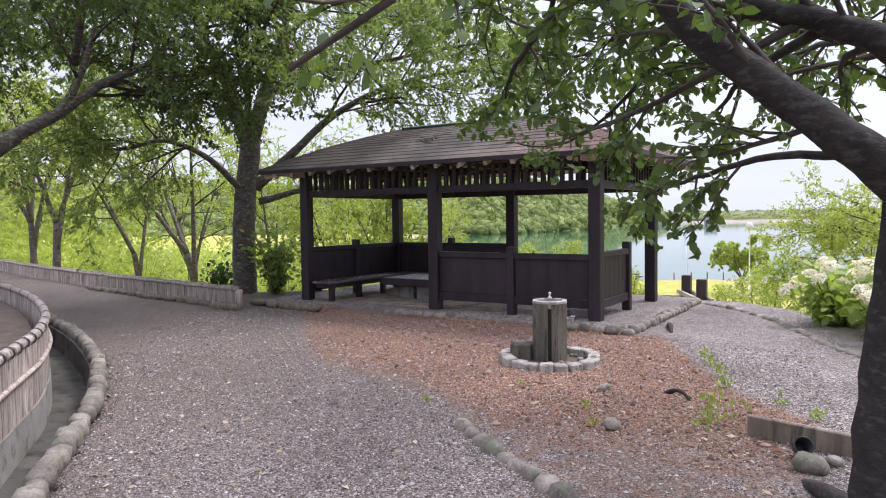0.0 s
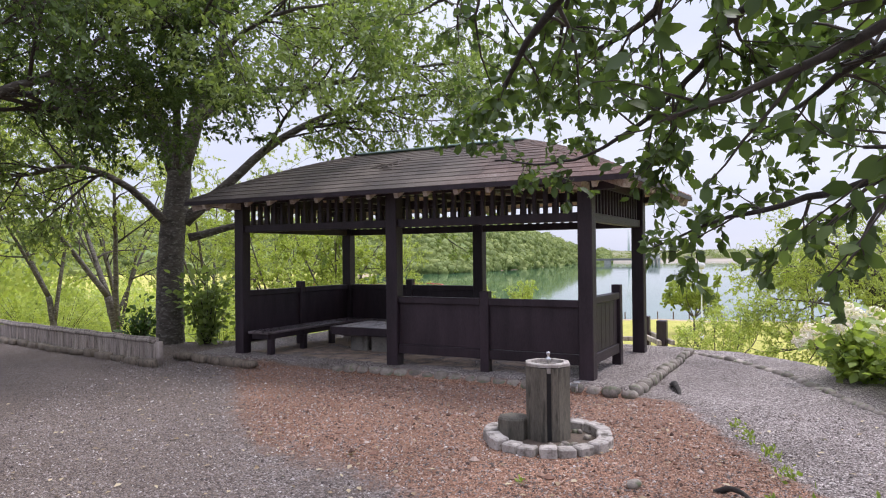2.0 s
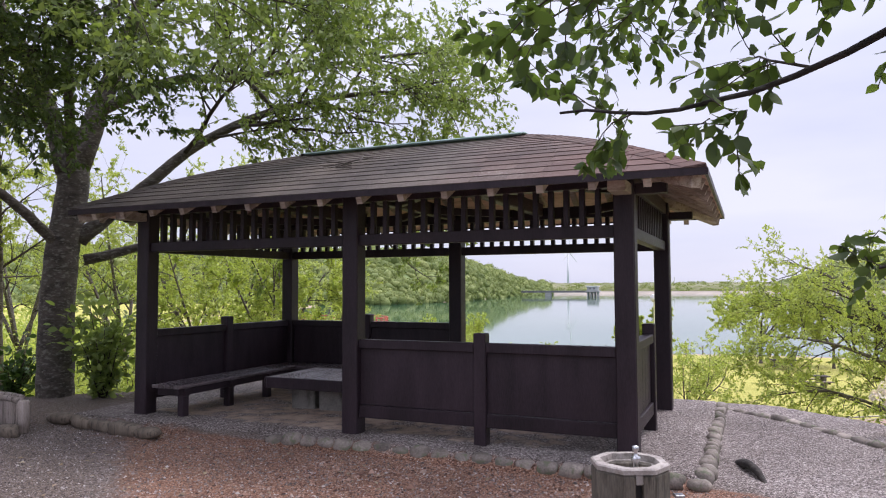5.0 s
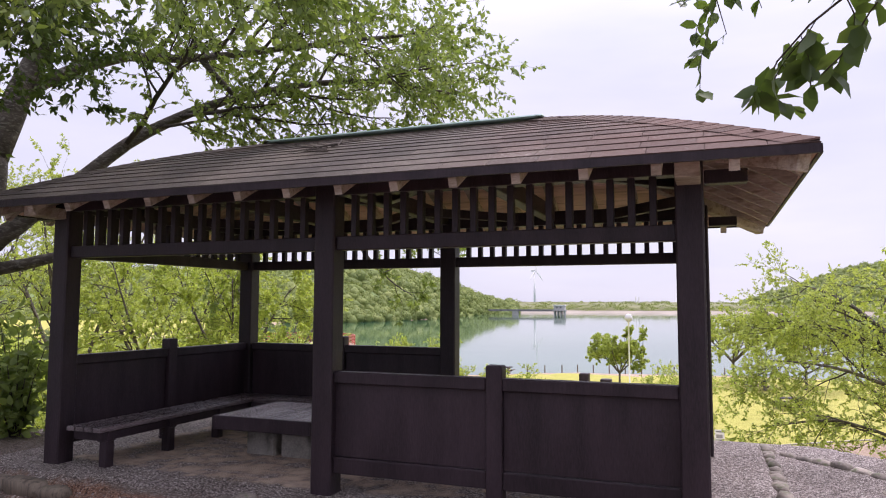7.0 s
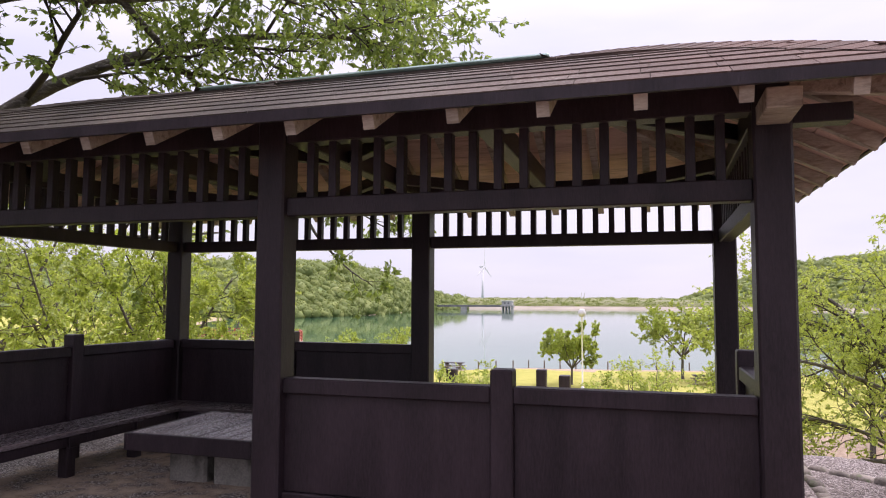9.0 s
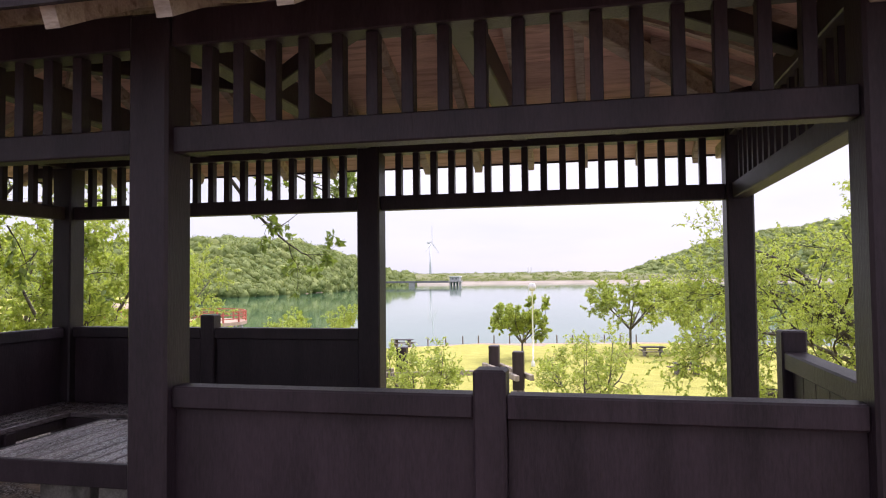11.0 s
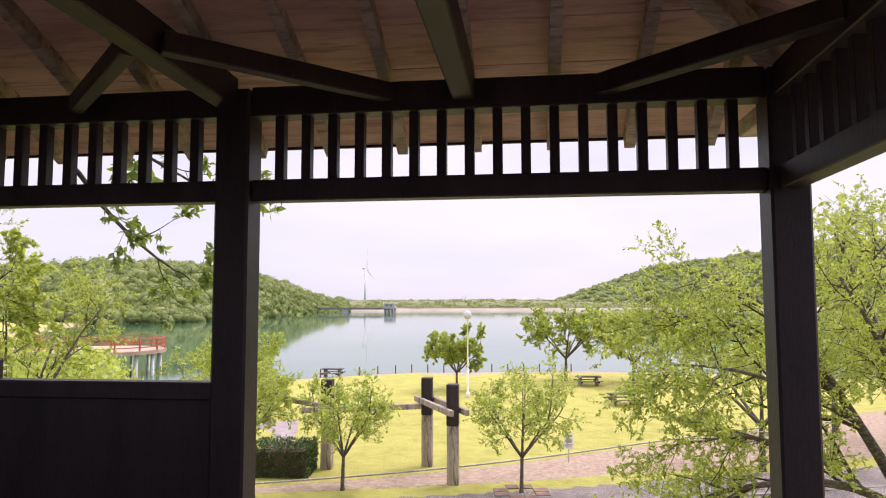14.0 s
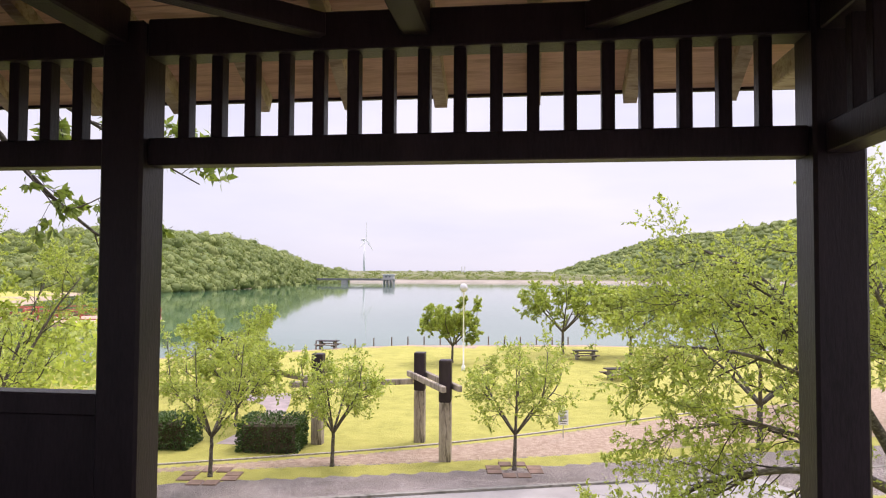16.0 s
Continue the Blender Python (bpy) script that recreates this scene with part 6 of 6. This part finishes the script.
# ---- red-railed deck over the water ----
def build_deck():
    cx, cy, z = -48.6, 75.6, -3.2
    t = thing("observation_deck", (cx, cy, z), "round deck with red railings on white columns over the lake", "deck")
    R = 6.4
    part("slab", lathe(bmesh.new(), [(0, -0.35), (R, -0.35), (R, 0.0), (0, 0.0)], 32), M_DECK, t)
    for k in range(16):
        a = 2 * math.pi * k / 16
        c, s = math.cos(a) * (R - 0.15), math.sin(a) * (R - 0.15)
        part("rail_post", block(c - 0.07, c + 0.07, s - 0.07, s + 0.07, 0, 1.15, 0.0), M_RED, t)
        a2 = 2 * math.pi * (k + 1) / 16
        c2, s2 = math.cos(a2) * (R - 0.15), math.sin(a2) * (R - 0.15)
        for zz in (0.35, 0.75, 1.12):
            part("rail", beam_between((c, s, zz), (c2, s2, zz), 0.07, 0.1, 0.0), M_RED, t)
        part("column", lathe(bmesh.new(), [(0, -4.5), (0.17, -4.5), (0.17, -0.35), (0, -0.35)], 12, Matrix.Translation((c * 0.93, s * 0.93, 0))), M_WHITE, t, "", True)
    part("walkway", block(-16, -R + 0.4, -1.3, 1.3, -0.3, 0.0, 0.0), M_DECK, t)
    for s in (-1.25, 1.25):
        for zz in (0.5, 1.12):
            part("rail", block(-16, -R + 0.1, s - 0.05, s + 0.05, zz - 0.06, zz + 0.05, 0.0), M_RED, t)


build_deck()


# ---- far side of the lake ----
def far_point(px, depth, z):
    """A place seen px (tangent, to the right) off the line that looks out through the pavilion, at that depth."""
    a = radians(7.12)
    f, r = Vector((-math.sin(a), math.cos(a), 0)), Vector((math.cos(a), math.sin(a), 0))
    p = Vector((-4.57, 9.36, 0)) + f * depth + r * (px * depth)
    return Vector((p.x, p.y, z))


def hill(name, foot, depth_in, height, seed, label, cards, crown, n):
    """A wooded hill: foot is the shore line in plan with the crest's height above each of its points."""
    v, f = [], []
    rows = 9
    for i, (p, h) in enumerate(zip(foot, height)):
        away = Vector((p.x + 4.57, p.y - 9.36, 0)).normalized()
        for j in range(rows):
            t = j / (rows - 1)
            q = p + away * depth_in * t
            zz = -6.2 + (h + 6.2) * (0.06 + 0.94 * math.sin(min(t * 1.25, 1) * math.pi / 2)) * (1 if j else 0) * (1 - 0.15 * max(0, t - 0.8) / 0.2)
            v.append((q.x, q.y, zz))
    for i in range(len(foot) - 1):
        for j in range(rows - 1):
            f.append((i * rows + j, (i + 1) * rows + j, (i + 1) * rows + j + 1, i * rows + j + 1))
    ob = mesh_ob(name, v, f, M_HILL, None, True)
    tagged(ob, label, "hill", kind="structure")
    rng = np.random.default_rng(seed)
    C, R = [], []
    for _ in range(n):
        u, t = rng.uniform(0, len(foot) - 1.001), rng.uniform(0.0, 0.92) ** 1.1
        i = int(u)
        p = foot[i].lerp(foot[i + 1], u - i)
        h = height[i] + (height[i + 1] - height[i]) * (u - i)
        away = Vector((p.x + 4.57, p.y - 9.36, 0)).normalized()
        q = p + away * depth_in * t
        zz = -6.2 + (h + 6.2) * (0.06 + 0.94 * math.sin(min(t * 1.25, 1) * math.pi / 2))
        r = crown * (0.55 + 1.1 * rng.random() ** 1.8)
        C.append((q.x, q.y, zz + (0.8 * rng.random() ** 3 - 0.5) * r))
        R.append((r, r, r * rng.uniform(0.7, 1.0)))
    round_woods(name + "_woods", C, R, cards, 0.27, M_WOODS, "dense mixed green woods covering the far hillside", seed + 1)


F = 1228.0
left_foot = [far_point((x - 784) / F, d, -6.2) for x, d in ((-1500, 150), (-900, 185), (-500, 215), (-200, 232), (50, 245), (200, 252), (300, 262), (400, 300), (470, 350), (530, 455), (575, 545), (612, 570))]
hill("hill", left_foot, 95, [18, 20, 20, 18, 17, 19, 20, 19, 16, 10.5, 4.5, 2.5], 501, "long wooded hill along the far lake shore", 70, 3.0, 5200)
right_foot = [far_point((x - 784) / F, d, -6.2) for x, d in ((985, 900), (1060, 880), (1150, 850), (1230, 820), (1320, 780), (1450, 720), (1650, 600), (1900, 480), (2300, 380))]
hill("hill", right_foot, 160, [4, 25, 49, 55, 62, 71, 64, 56, 42], 502, "wooded hill beyond the far shore of the lake", 30, 4.0, 6500)


def shore_strip(name, pts, width, z0, z1, mat, label, lip=0.25):
    v, f = [], []
    for p in pts:
        away = Vector((p.x + 4.57, p.y - 9.36, 0)).normalized()
        for t, zz in ((-lip, z0 - 0.6), (0.0, z0), (0.5, (z0 + z1) / 2 + 0.3), (1.0, z1)):
            q = p + away * width * t
            v.append((q.x, q.y, zz))
    for i in range(len(pts) - 1):
        for j in range(3):
            f.append((i * 4 + j, (i + 1) * 4 + j, (i + 1) * 4 + j + 1, i * 4 + j + 1))
    tagged(mesh_ob(name, v, f, mat, None, True), label, "shore", kind="structure")


shore_strip("shore", [p + Vector((0, 0, 0)) for p in left_foot], 9, -5.9, -4.2, M_FARSAND, "bare reddish earth along the far water line")
far_bank = [far_point((x - 784) / F, 640, 0) for x in range(480, 1800, 40)]
shore_strip("shore", far_bank, 20, -5.9, -3.6, M_FARBANK, "pale earth and stone along the far bank")
shore_strip("backdrop", [p + Vector((0, 6, 0)) for p in [far_point((x - 784) / F, 655, 0) for x in range(200, 1900, 60)]], 420, -3.6, 6.0, M_SCRUB, "flat scrubby land beyond the lake", 0.0)
rng_far = np.random.default_rng(77)
C, R = [], []
for _ in range(1700):
    px, dep = rng_far.uniform(-0.45, 0.75), 660 + 400 * rng_far.random() ** 1.3
    zz = -3.6 + (dep - 655) / 420 * 9.6
    p = far_point(px, dep, zz)
    r = rng_far.uniform(1.2, 3.0) * (0.4 + dep / 1400)
    C.append(tuple(p))
    R.append((r * 1.7, r * 1.7, r * 0.75))
clump_woods("scrub_woods", C, R, 26, 0.5, M_WOODS, "low scrub and far trees on the flat land beyond the lake", 78)


def build_bridge():
    t = thing("intake_bridge", (0, 0, 0), "long low girder bridge out to a small concrete intake tower", "bridge")
    D = 520.0
    z = far_point(0, D, 0)

    def P(px, zz, dd=D):
        p = far_point((px - 784) / F, dd, 0)
        return (p.x, p.y, zz)

    part("girder", beam_between(P(530, -2.6), P(690, -2.6), 3.0, 1.5, 0.0), M_FARDARK, t)
    for px in (532, 612):
        a = Vector(P(px, -4.6))
        part("pier", block(a.x - 2.2, a.x + 2.2, a.y - 1.5, a.y + 1.5, -7.0, -3.3, 0.0), M_FARCONC, t)
    a = Vector(P(690, 0))
    for dx in (-3.6, -1.2, 1.2, 3.6):
        part("column", block(a.x + dx - 0.5, a.x + dx + 0.5, a.y - 2.5, a.y + 2.5, -10.0, -2.4, 0.0), M_FARCONC, t)
    part("platform", block(a.x - 5, a.x + 5, a.y - 3.6, a.y + 3.6, -2.9, -1.9, 0.0), M_FARCONC, t)
    house = part("tower_house", block(a.x - 3.9, a.x + 3.9, a.y - 3, a.y + 3, -1.9, 1.0, 0.0), M_FARCONC, t)
    part("roof", block(a.x - 4.4, a.x + 4.4, a.y - 3.5, a.y + 3.5, 1.0, 1.5, 0.0), M_WHITE, t)
    for dx in (-2.2, 0.6):
        part("window", block(a.x + dx, a.x + dx + 1.3, a.y - 3.05, a.y - 2.98, -1.0, 0.3, 0.0), M_FARDARK, house)


build_bridge()


def build_turbine(px, depth, hub, blade, spin):
    base = far_point((px - 784) / F, depth, 0)
    t = thing("wind_turbine", (base.x, base.y, 0), "tall white three-bladed wind turbine far beyond the lake", "wind turbine", turn=80)
    part("tower", lathe(bmesh.new(), [(0, -8), (2.4, -8), (1.5, hub - 1), (0, hub - 1)], 14), M_WHITE, t, "", True)
    part("nacelle", block(-1.8, 1.8, -3.5, 6.5, hub - 1.8, hub + 2.0, 0.6), M_WHITE, t)
    for k in range(3):
        a = radians(spin + 120 * k)
        d = Vector((math.sin(a), 0, math.cos(a)))
        s = Vector((math.cos(a), 0, -math.sin(a)))
        v = []
        for q, w in ((1.0, 1.4), (0.15 * blade, 3.4), (0.5 * blade, 2.4), (blade, 0.9)):
            for sx, sy in ((-0.4, -0.15), (0.6, -0.15), (0.6, 0.15), (-0.4, 0.15)):
                p = d * q + s * (w * sx)
                v.append((p.x, -4.2 + sy * w, hub + p.z))
        f = [(4 * i + j, 4 * i + (j + 1) % 4, 4 * i + 4 + (j + 1) % 4, 4 * i + 4 + j) for i in range(3) for j in range(4)] + [(3, 2, 1, 0), (12, 13, 14, 15)]
        mesh_ob("blade", v, f, M_WHITE, t)


build_turbine(646, 1350, 68, 38, 0)
for px, h in ((819, 10.5), (824, 10.0)):
    p = far_point((px - 784) / F, 1000, 0)
    ob = part("chimney", lathe(bmesh.new(), [(0, -2), (1.0, -2), (0.8, h + 3), (0, h + 3)], 10, Matrix.Translation(p)), M_WHITE)
    tagged(ob, "thin pale mast on the flat land beyond the lake", "mast", "far masts")


# ---- loose gravel and leaf litter, uncountable ----
def scatter():
    rng = np.random.default_rng(99)
    n = 60000
    y = 1.3 + 7.7 * rng.random(n) ** 1.25
    x = -y * 0.5 - 1.6 + rng.uniform(-1, 1, n) * (2.2 + 0.35 * y)
    z = land(x, y)[0]
    ok = (z > -0.1)
    x, y, z = x[ok], y[ok], z[ok]
    s = rng.uniform(0.004, 0.0105, len(x)) * (1 + 0.7 * (rng.random(len(x)) > 0.95))
    base = np.array([(1, 0, 0), (-1, 0, 0), (0, 1, 0), (0, -1, 0), (0, 0, 0.7), (0, 0, -0.7)], float)
    tri = np.array([(0, 2, 4), (2, 1, 4), (1, 3, 4), (3, 0, 4), (2, 0, 5), (1, 2, 5), (3, 1, 5), (0, 3, 5)])
    v = base[None] * (s[:, None] * rng.uniform(0.7, 1.3, (len(x), 3)))[:, None, :]
    a = rng.uniform(0, 6.28, len(x))
    c, sn = np.cos(a)[:, None], np.sin(a)[:, None]
    v = np.stack([v[..., 0] * c - v[..., 1] * sn, v[..., 0] * sn + v[..., 1] * c, v[..., 2]], -1) + np.stack([x, y, z + s * 0.3], 1)[:, None]
    f = (tri[None] + (np.arange(len(x)) * 6)[:, None, None]).reshape(-1, 3)
    ob = mesh_ob("gravel", v.reshape(-1, 3).tolist(), f.tolist(), M_PEBBLE)
    tagged(ob, "loose grey and reddish gravel chips", "gravel", kind="stuff")
    n = 9000
    y = 3.6 + 5.3 * rng.random(n) ** 1.15
    x = rng.uniform(-6.5, -0.3, n)
    z, red = land(x, y)[:2]
    ok = (red > 0.45) & (np.hypot(x + 3.13, y - 6.97) > 0.6)
    x, y, z = x[ok], y[ok], z[ok]
    s = rng.uniform(0.007, 0.016, len(x)) * (1 + 1.2 * (rng.random(len(x)) > 0.965))
    v = base[None] * (s[:, None] * rng.uniform(0.6, 1.4, (len(x), 3)))[:, None, :]
    a = rng.uniform(0, 6.28, len(x))
    c, sn = np.cos(a)[:, None], np.sin(a)[:, None]
    v = np.stack([v[..., 0] * c - v[..., 1] * sn, v[..., 0] * sn + v[..., 1] * c, v[..., 2]], -1) + np.stack([x, y, z + s * 0.3], 1)[:, None]
    f = (tri[None] + (np.arange(len(x)) * 6)[:, None, None]).reshape(-1, 3)
    ob = mesh_ob("soil_clods", v.reshape(-1, 3).tolist(), f.tolist(), M_CLOD)
    tagged(ob, "loose reddish clods and stone chips on the soil", "clods", kind="stuff")
    n = 900
    x, y = rng.uniform(-9, 0, n), rng.uniform(1.5, 8.9, n)
    z = land(x, y)[0] + 0.012
    P = np.stack([x, y, z], 1)
    A = np.stack([rng.normal(0, 1, n), rng.normal(0, 1, n), rng.normal(0, 0.12, n)], 1)
    ob = leaves_mesh("leaf_litter", P, A, rng.uniform(0.03, 0.075, n), M_LEAF_DRY, None, rng, False, 2.5)
    tagged(ob, "scattered dry brown fallen leaves on gravel", "leaf litter", kind="stuff")


def pebble_material(name, stops):
    m, n, l, b = nodes_of(name)
    geo = n.new("ShaderNodeNewGeometry")
    c = ramp(n, stops)
    l.new(geo.outputs["Random Per Island"], c.inputs[0])
    l.new(c.outputs[0], b.inputs["Base Color"])
    b.inputs["Roughness"].default_value = 0.9
    return m


M_PEBBLE = pebble_material("gravel_chip", [(0.0, (0.06, 0.048, 0.042)), (0.4, (0.19, 0.155, 0.14)), (0.85, (0.31, 0.265, 0.245)), (1.0, (0.6, 0.55, 0.52))])
M_CLOD = pebble_material("red_soil_clod", [(0.0, (0.06, 0.034, 0.025)), (0.45, (0.24, 0.13, 0.09)), (0.8, (0.36, 0.23, 0.17)), (1.0, (0.5, 0.42, 0.36))])
scatter()


# dry twigs caught on the roof
def roof_twigs():
    v, f = [], []
    fr = slope_frames()["front"]
    rng = np.random.default_rng(6)
    lines = []
    for k in range(7):
        u, s = 0.43 + 0.06 * rng.random(), 0.38 + 0.06 * rng.random()
        p = on_slope(fr, u, s, 0.03)
        lines.append([(on_slope(fr, u + dx, s + ds, 0.03 + 0.02 * rng.random()), 0.006) for dx, ds in ((0, 0), (0.02 * rng.normal(), 0.06 * rng.normal()), (0.045 * rng.normal(), 0.12 * rng.normal()))])
    v, f = tubes(lines, 5)
    tagged(mesh_ob("dry_twig", v, f, M_TWIG, None, True), "bare dry twig lying on the shingle roof", "twig")


roof_twigs()
lay_shingles(pavilion)
